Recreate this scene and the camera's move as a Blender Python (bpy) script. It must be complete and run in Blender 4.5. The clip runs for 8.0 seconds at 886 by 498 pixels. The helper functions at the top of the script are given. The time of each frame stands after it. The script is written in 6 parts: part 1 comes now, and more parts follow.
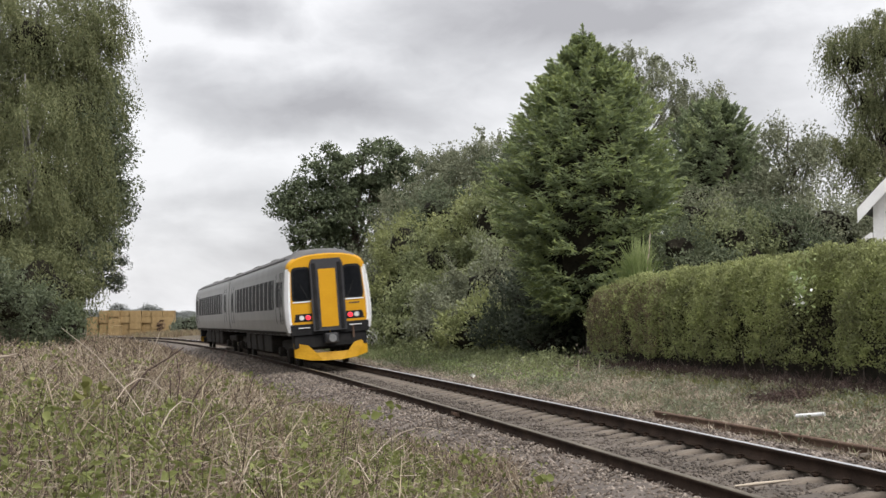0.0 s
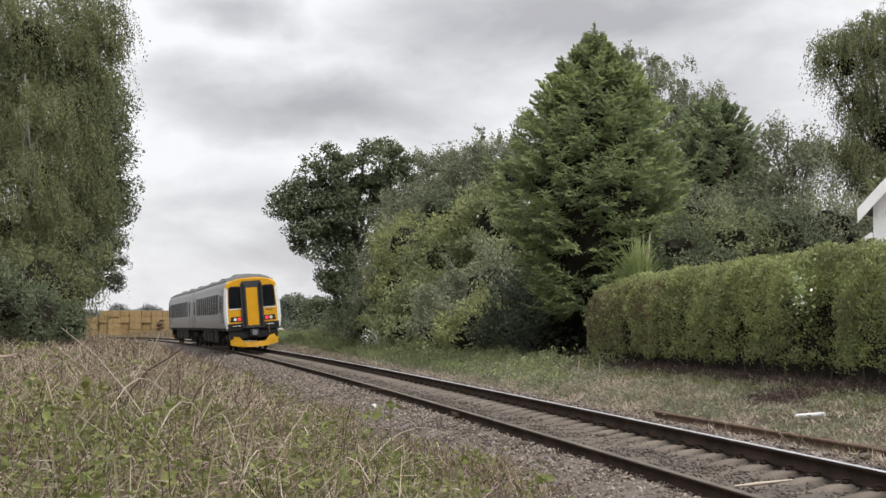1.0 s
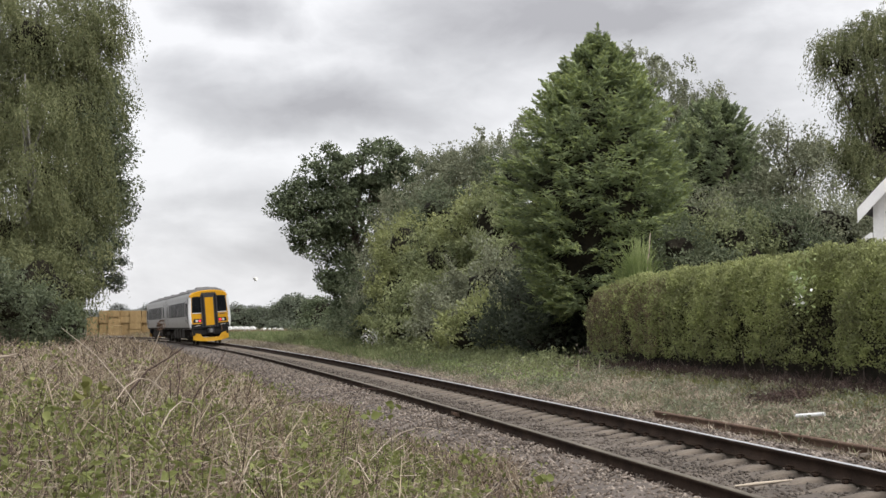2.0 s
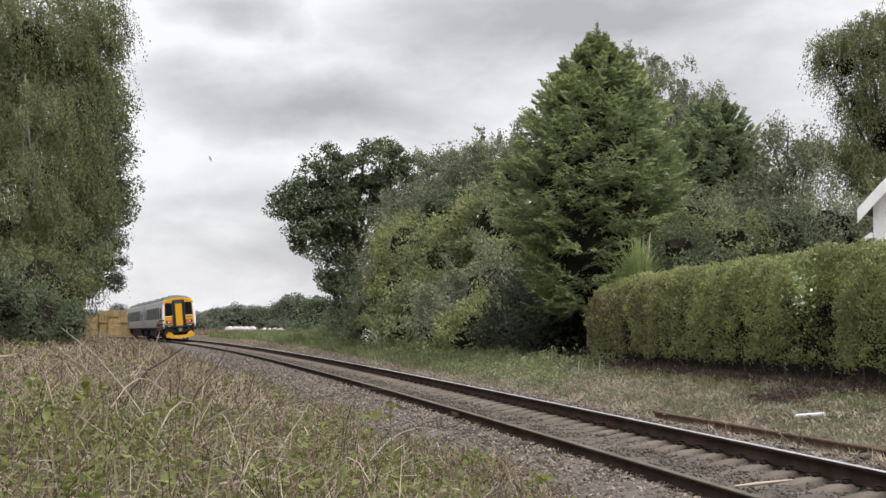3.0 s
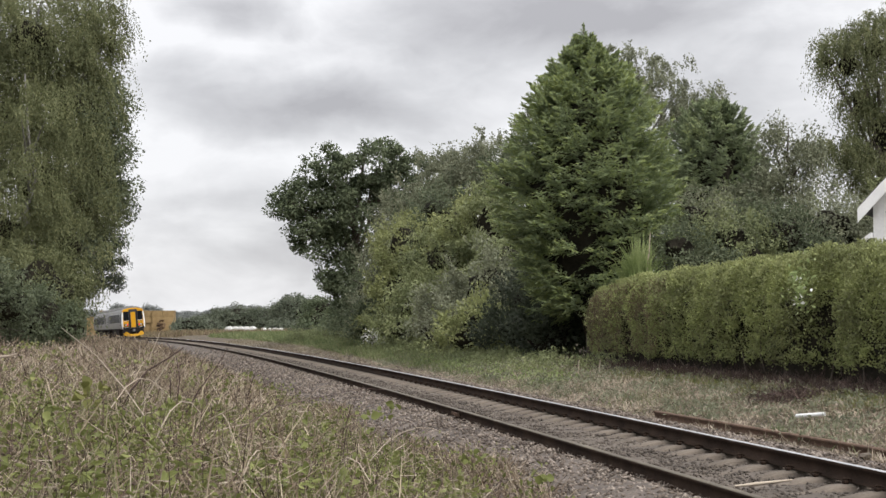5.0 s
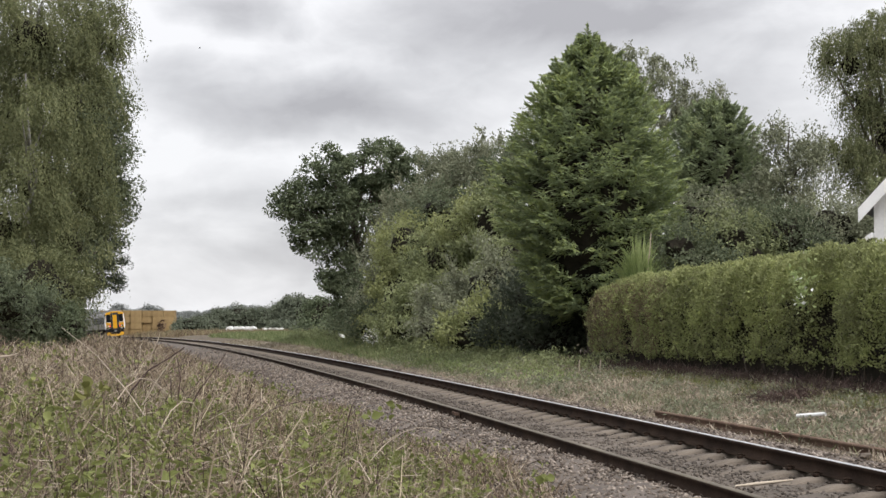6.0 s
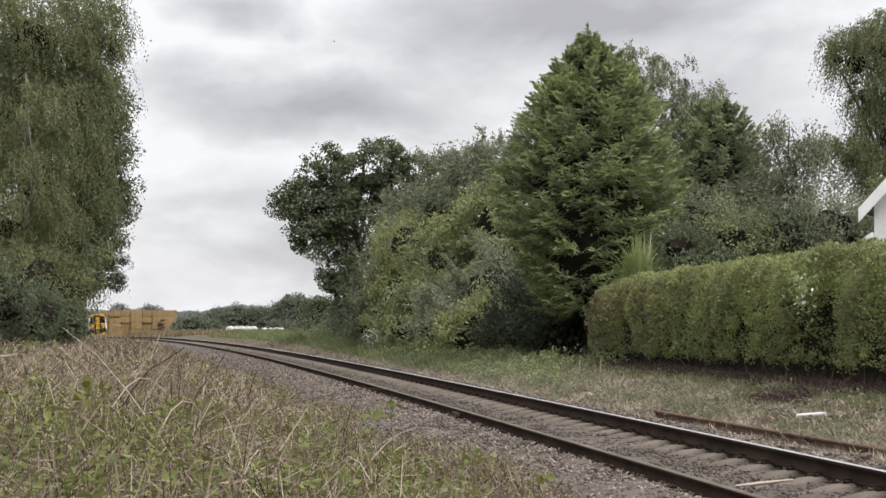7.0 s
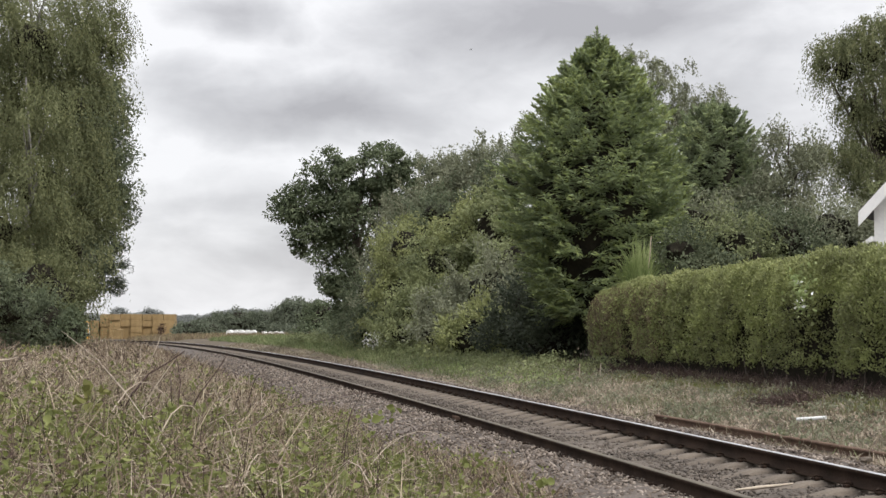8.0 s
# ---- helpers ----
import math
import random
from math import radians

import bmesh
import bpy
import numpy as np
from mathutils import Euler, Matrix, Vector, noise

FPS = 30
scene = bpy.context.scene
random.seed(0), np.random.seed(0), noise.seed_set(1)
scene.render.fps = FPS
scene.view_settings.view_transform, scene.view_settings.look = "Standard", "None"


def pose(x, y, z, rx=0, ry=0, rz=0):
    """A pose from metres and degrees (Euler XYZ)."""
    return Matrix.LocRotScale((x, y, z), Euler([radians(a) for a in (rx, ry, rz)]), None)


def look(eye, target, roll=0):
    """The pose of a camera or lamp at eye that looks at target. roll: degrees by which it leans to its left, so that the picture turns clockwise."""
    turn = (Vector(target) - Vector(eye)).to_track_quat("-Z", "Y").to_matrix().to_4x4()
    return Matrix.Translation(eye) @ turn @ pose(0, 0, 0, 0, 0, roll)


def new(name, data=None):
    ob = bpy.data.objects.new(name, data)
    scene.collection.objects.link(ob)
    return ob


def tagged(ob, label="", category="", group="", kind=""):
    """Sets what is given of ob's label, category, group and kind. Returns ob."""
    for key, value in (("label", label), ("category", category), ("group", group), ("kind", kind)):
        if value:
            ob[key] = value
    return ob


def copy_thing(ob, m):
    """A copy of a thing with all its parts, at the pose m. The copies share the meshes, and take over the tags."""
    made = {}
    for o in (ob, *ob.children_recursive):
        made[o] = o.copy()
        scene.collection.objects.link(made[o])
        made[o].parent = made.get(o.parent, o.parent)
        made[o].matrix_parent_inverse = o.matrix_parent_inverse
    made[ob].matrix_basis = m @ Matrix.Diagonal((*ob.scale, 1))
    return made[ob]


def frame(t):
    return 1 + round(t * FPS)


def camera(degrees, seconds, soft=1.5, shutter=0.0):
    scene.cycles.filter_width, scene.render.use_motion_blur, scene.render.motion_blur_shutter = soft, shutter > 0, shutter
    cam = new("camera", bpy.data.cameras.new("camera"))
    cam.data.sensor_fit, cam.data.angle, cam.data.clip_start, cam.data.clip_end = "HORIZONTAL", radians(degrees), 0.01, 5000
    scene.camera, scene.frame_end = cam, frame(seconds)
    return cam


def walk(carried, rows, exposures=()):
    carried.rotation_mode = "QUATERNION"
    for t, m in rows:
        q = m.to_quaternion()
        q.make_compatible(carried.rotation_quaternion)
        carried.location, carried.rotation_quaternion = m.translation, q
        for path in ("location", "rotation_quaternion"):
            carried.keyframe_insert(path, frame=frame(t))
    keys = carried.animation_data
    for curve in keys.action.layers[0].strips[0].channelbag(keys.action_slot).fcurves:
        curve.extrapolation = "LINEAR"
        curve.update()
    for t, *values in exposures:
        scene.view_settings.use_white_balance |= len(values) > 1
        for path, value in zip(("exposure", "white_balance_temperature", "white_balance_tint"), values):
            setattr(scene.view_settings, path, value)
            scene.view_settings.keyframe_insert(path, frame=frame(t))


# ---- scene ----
cam = camera(32.96, 8.0, soft=1.5, shutter=0.4)
EYE = (0.0, 0.0, 1.512)
walk(cam, [
    (0.0, look(EYE, (0.0, 100, 5.589))),
    (4.7, look(EYE, (0.0, 100, 5.589))),
    (6.0, look(EYE, (-0.045, 100, 5.585))),
    (7.1, look(EYE, (-0.060, 100, 5.570))),
    (7.5, look(EYE, (-0.060, 100, 5.690))),
    (8.0, look(EYE, (-0.060, 100, 5.830))),
], exposures=[(0.0, 0.3), (8.0, 0.3)])

# ---------------------------------------------------------------- light
def build_world():
    world = bpy.data.worlds.new("overcast_sky")
    scene.world = world
    world.use_nodes = True
    nt = world.node_tree
    nt.nodes.clear()
    n, l = nt.nodes.new, nt.links.new
    out = n("ShaderNodeOutputWorld")
    bg_sky, bg_cloud = n("ShaderNodeBackground"), n("ShaderNodeBackground")
    sky = n("ShaderNodeTexSky")
    sky.sky_type, sky.sun_disc = "NISHITA", False
    sky.sun_elevation, sky.sun_rotation = radians(50), radians(140)
    l(sky.outputs[0], bg_sky.inputs[0])
    bg_sky.inputs[1].default_value = 0.09
    tc = n("ShaderNodeTexCoord")

    def cloud_noise(scale, detail, sx, sz, off, rough=0.5):
        mp = n("ShaderNodeMapping")
        mp.inputs["Scale"].default_value = (sx, 1.0, sz)
        mp.inputs["Location"].default_value = off
        l(tc.outputs["Generated"], mp.inputs[0])
        t = n("ShaderNodeTexNoise")
        t.inputs["Scale"].default_value, t.inputs["Detail"].default_value = scale, detail
        t.inputs["Roughness"].default_value = rough
        t.inputs["Distortion"].default_value = 0.4
        l(mp.outputs[0], t.inputs["Vector"])
        return t.outputs["Fac"]

    def math_node(op, a, b):
        m = n("ShaderNodeMath")
        m.operation = op
        for i, v in enumerate((a, b)):
            if isinstance(v, (int, float)):
                m.inputs[i].default_value = v
            else:
                l(v, m.inputs[i])
        return m.outputs[0]

    def bank(direction, wide, high):
        """A soft lens-shaped cloud bank round a direction of the sky."""
        mp = n("ShaderNodeMapping")
        mp.vector_type = "TEXTURE"
        mp.inputs["Location"].default_value = (direction[0] + 0.055, direction[1], direction[2] + 0.035)
        mp.inputs["Scale"].default_value = (wide, 0.5, high)
        warp = n("ShaderNodeVectorMath")
        warp.operation = "MULTIPLY_ADD"
        w = n("ShaderNodeTexNoise")
        w.inputs["Scale"].default_value, w.inputs["Detail"].default_value = 8.0, 8.0
        l(tc.outputs["Generated"], w.inputs["Vector"])
        l(w.outputs["Color"], warp.inputs[0])
        warp.inputs[1].default_value = (0.11, 0.0, 0.07)
        l(tc.outputs["Generated"], warp.inputs[2])
        l(warp.outputs[0], mp.inputs[0])
        g = n("ShaderNodeTexGradient")
        g.gradient_type = "SPHERICAL"
        l(mp.outputs[0], g.inputs[0])
        return g.outputs["Fac"]

    big = cloud_noise(5.0, 6.0, 1.0, 2.6, (0.3, 0.0, 0.1))
    fine = cloud_noise(14.0, 9.0, 1.0, 1.9, (1.7, 0.0, 0.4), 0.58)
    mixv = math_node("ADD", math_node("MULTIPLY", big, 0.68), math_node("MULTIPLY", fine, 0.32))
    banks = math_node("ADD", bank((0.084, 0.977, 0.194), 0.17, 0.055), bank((-0.084, 0.987, 0.136), 0.16, 0.036))
    banks = math_node("ADD", banks, math_node("MULTIPLY", bank((-0.134, 0.971, 0.197), 0.05, 0.02), 0.8))
    banks = math_node("ADD", banks, math_node("MULTIPLY", bank((0.201, 0.969, 0.146), 0.10, 0.05), 0.25))
    banks = math_node("ADD", banks, math_node("MULTIPLY", bank((-0.132, 0.991, 0.030), 0.22, 0.06), 0.5))
    depth = math_node("SUBTRACT", math_node("ADD", mixv, 0.09), math_node("MULTIPLY", banks, 0.42))
    ramp = n("ShaderNodeValToRGB")
    e = ramp.color_ramp.elements
    e[0].position, e[0].color = 0.24, (0.40, 0.395, 0.415, 1)
    e[1].position, e[1].color = 0.60, (0.79, 0.79, 0.81, 1)
    mid = ramp.color_ramp.elements.new(0.42)
    mid.color = (0.57, 0.57, 0.59, 1)
    l(depth, ramp.inputs[0])
    l(ramp.outputs[0], bg_cloud.inputs[0])
    # an overcast sky grows brighter towards the zenith
    sep = n("ShaderNodeSeparateXYZ")
    l(tc.outputs["Generated"], sep.inputs[0])
    high = n("ShaderNodeMapRange")
    high.inputs["From Min"].default_value, high.inputs["From Max"].default_value = 0.15, 1.0
    high.inputs["To Min"].default_value, high.inputs["To Max"].default_value = 1.0, 1.65
    l(sep.outputs["Z"], high.inputs["Value"])
    l(high.outputs[0], bg_cloud.inputs[1])
    add = n("ShaderNodeMixShader")
    add.inputs[0].default_value = 0.94
    l(bg_sky.outputs[0], add.inputs[1])
    l(bg_cloud.outputs[0], add.inputs[2])
    l(add.outputs[0], out.inputs[0])


build_world()
sun_data = bpy.data.lights.new("sun", "SUN")
sun_data.energy, sun_data.angle, sun_data.color = 2.0, radians(22), (1.0, 0.97, 0.93)
sun = new("sun", sun_data)
sun.matrix_basis = look((33, -40, 60), (0, 0, 0))

# ---------------------------------------------------------------- materials
def mat(name, c1, c2, scale=4.0, fine=60.0, rough=0.8, metal=0.0, bump=0.0, island=0.0, objrand=0.0,
        translucent=0.0, c3=None, spec=0.3, bump_scale=None):
    """A surface that varies between c1 and c2 at two scales, and by piece if island or objrand is given."""
    m = bpy.data.materials.new(name)
    m.use_nodes = True
    nt = m.node_tree
    nt.nodes.clear()
    n, l = nt.nodes.new, nt.links.new
    out, bs, tc = n("ShaderNodeOutputMaterial"), n("ShaderNodeBsdfPrincipled"), n("ShaderNodeTexCoord")

    def nz(s, d=4.0):
        t = n("ShaderNodeTexNoise")
        t.inputs["Scale"].default_value, t.inputs["Detail"].default_value = s, d
        l(tc.outputs["Object"], t.inputs["Vector"])
        return t

    def mth(op, a, b):
        k = n("ShaderNodeMath")
        k.operation = op
        for i, v in enumerate((a, b)):
            if isinstance(v, (int, float)):
                k.inputs[i].default_value = v
            else:
                l(v, k.inputs[i])
        return k.outputs[0]

    a, b = nz(scale), nz(fine)
    fac = mth("ADD", mth("MULTIPLY", a.outputs["Fac"], 0.6), mth("MULTIPLY", b.outputs["Fac"], 0.4))
    fac = mth("ADD", mth("MULTIPLY", mth("SUBTRACT", fac, 0.5), 2.6), 0.5)
    if island:
        geo = n("ShaderNodeNewGeometry")
        fac = mth("ADD", mth("MULTIPLY", fac, 1 - island), mth("MULTIPLY", geo.outputs["Random Per Island"], island))
    if objrand:
        oi = n("ShaderNodeObjectInfo")
        fac = mth("ADD", mth("MULTIPLY", fac, 1 - objrand), mth("MULTIPLY", oi.outputs["Random"], objrand))
    ramp = n("ShaderNodeValToRGB")
    e = ramp.color_ramp.elements
    e[0].color, e[1].color = (*c1, 1), (*c2, 1)
    e[0].position, e[1].position = 0.1, 0.9
    if c3:
        e[1].position = 0.6
        k = e.new(0.97)
        k.color = (*c3, 1)
    l(fac, ramp.inputs[0])
    l(ramp.outputs[0], bs.inputs["Base Color"])
    bs.inputs["Roughness"].default_value, bs.inputs["Metallic"].default_value = rough, metal
    bs.inputs["Specular IOR Level"].default_value = spec
    if bump:
        bp = n("ShaderNodeBump")
        bp.inputs["Strength"].default_value, bp.inputs["Distance"].default_value = bump, 0.02
        h = nz(bump_scale, 6.0) if bump_scale else b
        l(h.outputs["Fac"], bp.inputs["Height"])
        l(bp.outputs[0], bs.inputs["Normal"])
    if translucent:
        tr, mx = n("ShaderNodeBsdfTranslucent"), n("ShaderNodeMixShader")
        l(ramp.outputs[0], tr.inputs[0])
        mx.inputs[0].default_value = translucent
        l(bs.outputs[0], mx.inputs[1])
        l(tr.outputs[0], mx.inputs[2])
        l(mx.outputs[0], out.inputs[0])
    else:
        l(bs.outputs[0], out.inputs[0])
    return m


def glow(name, colour, strength):
    m = bpy.data.materials.new(name)
    m.use_nodes = True
    b = m.node_tree.nodes["Principled BSDF"]
    b.inputs["Base Color"].default_value = (*colour, 1)
    b.inputs["Emission Color"].default_value = (*colour, 1)
    b.inputs["Emission Strength"].default_value = strength
    return m


def leafmat(name, c1, c2, c3=None, isl=0.24, scale=1.1):
    return mat(name, c1, c2, scale=scale, fine=9.0, rough=0.6, island=isl, translucent=0.36, c3=c3, spec=0.25)


M = {
    "soil": mat("dry_soil", (0.040, 0.030, 0.022), (0.128, 0.100, 0.072), 0.8, 14, 0.95, bump=0.8, c3=(0.088, 0.100, 0.040)),
    "ballast": mat("ballast_bed", (0.06, 0.05, 0.043), (0.18, 0.15, 0.13), 1.2, 22, 0.95, bump=1.0),
    "stone": mat("ballast_stone", (0.052, 0.041, 0.034), (0.190, 0.154, 0.126), 0.6, 30, 0.9, island=0.75, bump=0.3, c3=(0.40, 0.345, 0.295)),
    "oily": mat("oil_stained_ballast", (0.035, 0.03, 0.026), (0.13, 0.108, 0.09), 1.0, 26, 0.9, island=0.5, bump=0.6, c3=(0.23, 0.20, 0.17)),
    "sleeper": mat("weathered_concrete", (0.085, 0.069, 0.055), (0.19, 0.158, 0.128), 3, 40, 0.9, bump=0.4, objrand=0.3),
    "rust": mat("rusty_rail_steel", (0.018, 0.012, 0.009), (0.055, 0.036, 0.026), 3, 50, 0.9, bump=0.3, spec=0.1),
    "shine": mat("polished_rail_head", (0.5, 0.5, 0.51), (0.68, 0.68, 0.69), 2, 80, 0.5, metal=1.0),
    "dull": mat("dull_rail_head", (0.075, 0.062, 0.044), (0.16, 0.135, 0.098), 2, 60, 0.6),
    "rust2": mat("orange_rust", (0.075, 0.047, 0.033), (0.185, 0.120, 0.085), 4, 60, 0.9, bump=0.4),
    "straw": mat("dead_stems", (0.045, 0.031, 0.024), (0.225, 0.168, 0.118), 0.5, 6, 0.85, island=0.78, c3=(0.60, 0.52, 0.38)),
    "cane": mat("dark_cane", (0.04, 0.028, 0.025), (0.11, 0.07, 0.06), 3, 30, 0.8, island=0.5),
    "palecane": mat("bleached_cane", (0.28, 0.22, 0.17), (0.52, 0.45, 0.36), 3, 30, 0.8, island=0.5),
    "weed": leafmat("bramble_leaf", (0.080, 0.080, 0.026), (0.180, 0.183, 0.059), (0.340, 0.319, 0.120)),
    "nettle": leafmat("nettle_leaf", (0.092, 0.104, 0.034), (0.200, 0.222, 0.072), (0.335, 0.350, 0.135), 0.5),
    "grass": leafmat("verge_grass", (0.079, 0.109, 0.043), (0.184, 0.218, 0.096), (0.394, 0.360, 0.235)),
    "drygrass": mat("bleached_grass", (0.136, 0.111, 0.072), (0.281, 0.238, 0.170), 0.6, 8, 0.9, island=0.7, c3=(0.442, 0.408, 0.323)),
    "birch": leafmat("birch_leaf", (0.082, 0.093, 0.046), (0.187, 0.201, 0.096), (0.329, 0.339, 0.170)),
    "dark": leafmat("dark_broadleaf", (0.066, 0.084, 0.056), (0.151, 0.175, 0.102), (0.264, 0.292, 0.189)),
    "oak": leafmat("oak_leaf", (0.054, 0.071, 0.044), (0.138, 0.166, 0.092), (0.255, 0.284, 0.171)),
    "willow": leafmat("grey_green_leaf", (0.118, 0.132, 0.091), (0.252, 0.265, 0.174), (0.407, 0.413, 0.299)),
    "bush": leafmat("thicket_leaf", (0.109, 0.131, 0.070), (0.262, 0.290, 0.142), (0.439, 0.460, 0.236)),
    "conifer": leafmat("cypress_frond", (0.123, 0.155, 0.094), (0.297, 0.353, 0.183), (0.493, 0.560, 0.240)),
    "conifer2": leafmat("dark_cypress_frond", (0.133, 0.165, 0.112), (0.301, 0.350, 0.203), (0.504, 0.539, 0.266)),
    # needles of the pine; also paints shade on two thicket bushes
    "pine": leafmat("pine_needles_and_bush_shade", (0.035, 0.045, 0.032), (0.09, 0.105, 0.065)),
    "hedge": leafmat("privet_leaf", (0.130, 0.135, 0.074), (0.304, 0.333, 0.133), (0.523, 0.580, 0.227)),
    "hazel": leafmat("hazel_leaf", (0.130, 0.143, 0.065), (0.304, 0.328, 0.143), (0.500, 0.512, 0.243)),
    "tip": leafmat("young_cypress_tips", (0.185, 0.220, 0.090), (0.310, 0.365, 0.135), (0.450, 0.490, 0.175)),
    "greystalk": mat("grey_green_stalk", (0.16, 0.16, 0.085), (0.34, 0.31, 0.19), 2, 20, 0.8, island=0.6),
    "pampas": leafmat("sword_leaf", (0.14, 0.2, 0.07), (0.32, 0.38, 0.16), (0.5, 0.52, 0.3)),
    "whiteflower": mat("white_blossom", (0.5, 0.5, 0.46), (0.8, 0.8, 0.76), 3, 20, 0.8, island=0.6),
    # near-black: shade inside crowns and hedge put into the colour
    "core": mat("inner_shade_paint", (0.010, 0.009, 0.007), (0.03, 0.026, 0.018), 2, 12, 0.95, bump=0.8, spec=0.1),
    "bark": mat("grey_bark", (0.06, 0.05, 0.04), (0.16, 0.135, 0.11), 5, 40, 0.9, bump=0.6),
    "birchbark": mat("birch_bark", (0.12, 0.11, 0.10), (0.34, 0.33, 0.31), 2, 9, 0.8, bump=0.3),
    # distance haze painted into the leaf colours, strongest in far2
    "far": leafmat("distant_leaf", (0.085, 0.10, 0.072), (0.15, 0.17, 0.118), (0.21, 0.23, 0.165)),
    "far2": leafmat("haze_painted_leaf", (0.20, 0.215, 0.21), (0.26, 0.275, 0.26), (0.30, 0.31, 0.29)),
    "bale": mat("straw_bale", (0.20, 0.135, 0.062), (0.35, 0.25, 0.125), 1.2, 12, 0.95, bump=0.8, objrand=0.25),
    "wrap": mat("white_bale_wrap", (0.62, 0.62, 0.6), (0.85, 0.85, 0.84), 1, 8, 0.45),
    "scrub": mat("brown_scrub", (0.10, 0.075, 0.05), (0.22, 0.17, 0.11), 0.6, 8, 0.95, island=0.6, c3=(0.2, 0.21, 0.09)),
    "silver": mat("silver_grey_paint", (0.175, 0.175, 0.17), (0.245, 0.245, 0.235), 0.9, 25, 0.42, spec=0.4),
    "roofgrey": mat("sooty_roof", (0.075, 0.073, 0.07), (0.15, 0.145, 0.14), 1.2, 14, 0.7),
    "yellow": mat("warning_yellow", (0.527, 0.255, 0.003), (0.612, 0.315, 0.007), 2, 20, 0.5),
    "yellowdirty": mat("grimy_yellow", (0.425, 0.221, 0.007), (0.595, 0.323, 0.014), 3, 18, 0.55),
    "whitep": mat("white_paint", (0.74, 0.74, 0.74), (0.84, 0.84, 0.83), 2, 20, 0.4),
    "black": mat("black_rubber", (0.010, 0.010, 0.011), (0.026, 0.025, 0.025), 3, 30, 0.7, spec=0.15),
    "charcoal": mat("charcoal_panel", (0.03, 0.03, 0.033), (0.055, 0.055, 0.058), 3, 30, 0.5),
    "gear": mat("grimy_underframe", (0.012, 0.011, 0.010), (0.042, 0.036, 0.031), 3, 20, 0.9, spec=0.1),
    "glass": mat("dark_glass", (0.004, 0.005, 0.006), (0.012, 0.013, 0.015), 1.2, 6, 0.5, spec=0.04),
    "steel": mat("grey_steel", (0.18, 0.18, 0.18), (0.3, 0.3, 0.3), 3, 30, 0.5, metal=0.6),
    "red": glow("tail_lamp_red", (1.0, 0.02, 0.04), 1.2),
    "lens": mat("clear_lamp_lens", (0.6, 0.6, 0.58), (0.75, 0.75, 0.72), 4, 20, 0.2),
    "render": mat("white_render", (0.66, 0.66, 0.66), (0.78, 0.78, 0.77), 1.5, 12, 0.8, bump=0.15),
    "slate": mat("roof_slate", (0.08, 0.08, 0.085), (0.16, 0.155, 0.15), 2, 20, 0.8, bump=0.3),
}

# ---------------------------------------------------------------- mesh helpers
def mesh_np(name, verts, faces, material):
    """A mesh from arrays: verts (n, 3), faces (m, 3 or 4)."""
    verts, faces = np.asarray(verts, np.float32), np.asarray(faces, np.int32)
    me = bpy.data.meshes.new(name)
    k = faces.shape[1]
    me.vertices.add(len(verts))
    me.vertices.foreach_set("co", verts.ravel())
    me.loops.add(faces.size)
    me.loops.foreach_set("vertex_index", faces.ravel())
    me.polygons.add(len(faces))
    me.polygons.foreach_set("loop_start", np.arange(0, faces.size, k, dtype=np.int32))
    me.update(calc_edges=True)
    me.materials.append(material)
    return me


def part_np(name, verts, faces, material, parent=None, label=""):
    ob = new(name, mesh_np(name, verts, faces, material))
    ob.parent = parent
    return tagged(ob, label)


def part(name, bm, material, parent=None, label="", smooth=False):
    me = bpy.data.meshes.new(name)
    bm.to_mesh(me)
    bm.free()
    for m in material if isinstance(material, (list, tuple)) else [material]:
        me.materials.append(m)
    if smooth:
        for p in me.polygons:
            p.use_smooth = True
    ob = new(name, me)
    ob.parent = parent
    return tagged(ob, label)


def empty(name, m=None):
    ob = new(name)
    ob.empty_display_size = 0.2
    if m is not None:
        ob.matrix_basis = m
    return ob


def box_into(bm, lo, hi, bevel=0.0):
    c = [(a + b) / 2 for a, b in zip(lo, hi)]
    d = [abs(b - a) for a, b in zip(lo, hi)]
    r = bmesh.ops.create_cube(bm, size=1, matrix=Matrix.Translation(c) @ Matrix.Diagonal((*d, 1)))
    if bevel:
        es = list({e for v in r["verts"] for e in v.link_edges})
        bmesh.ops.bevel(bm, geom=es, offset=bevel, segments=1, affect="EDGES")


def box(lo, hi, bevel=0.0):
    bm = bmesh.new()
    box_into(bm, lo, hi, bevel)
    return bm


def cyl(radius, length, at, axis="X", seg=20, r2=None):
    bm = bmesh.new()
    rot = {"X": Matrix.Rotation(radians(90), 4, "Y"), "Y": Matrix.Rotation(radians(90), 4, "X"), "Z": Matrix()}[axis]
    bmesh.ops.create_cone(bm, cap_ends=True, segments=seg, radius1=radius, radius2=radius if r2 is None else r2,
                          depth=length, matrix=Matrix.Translation(at) @ rot)
    return bm


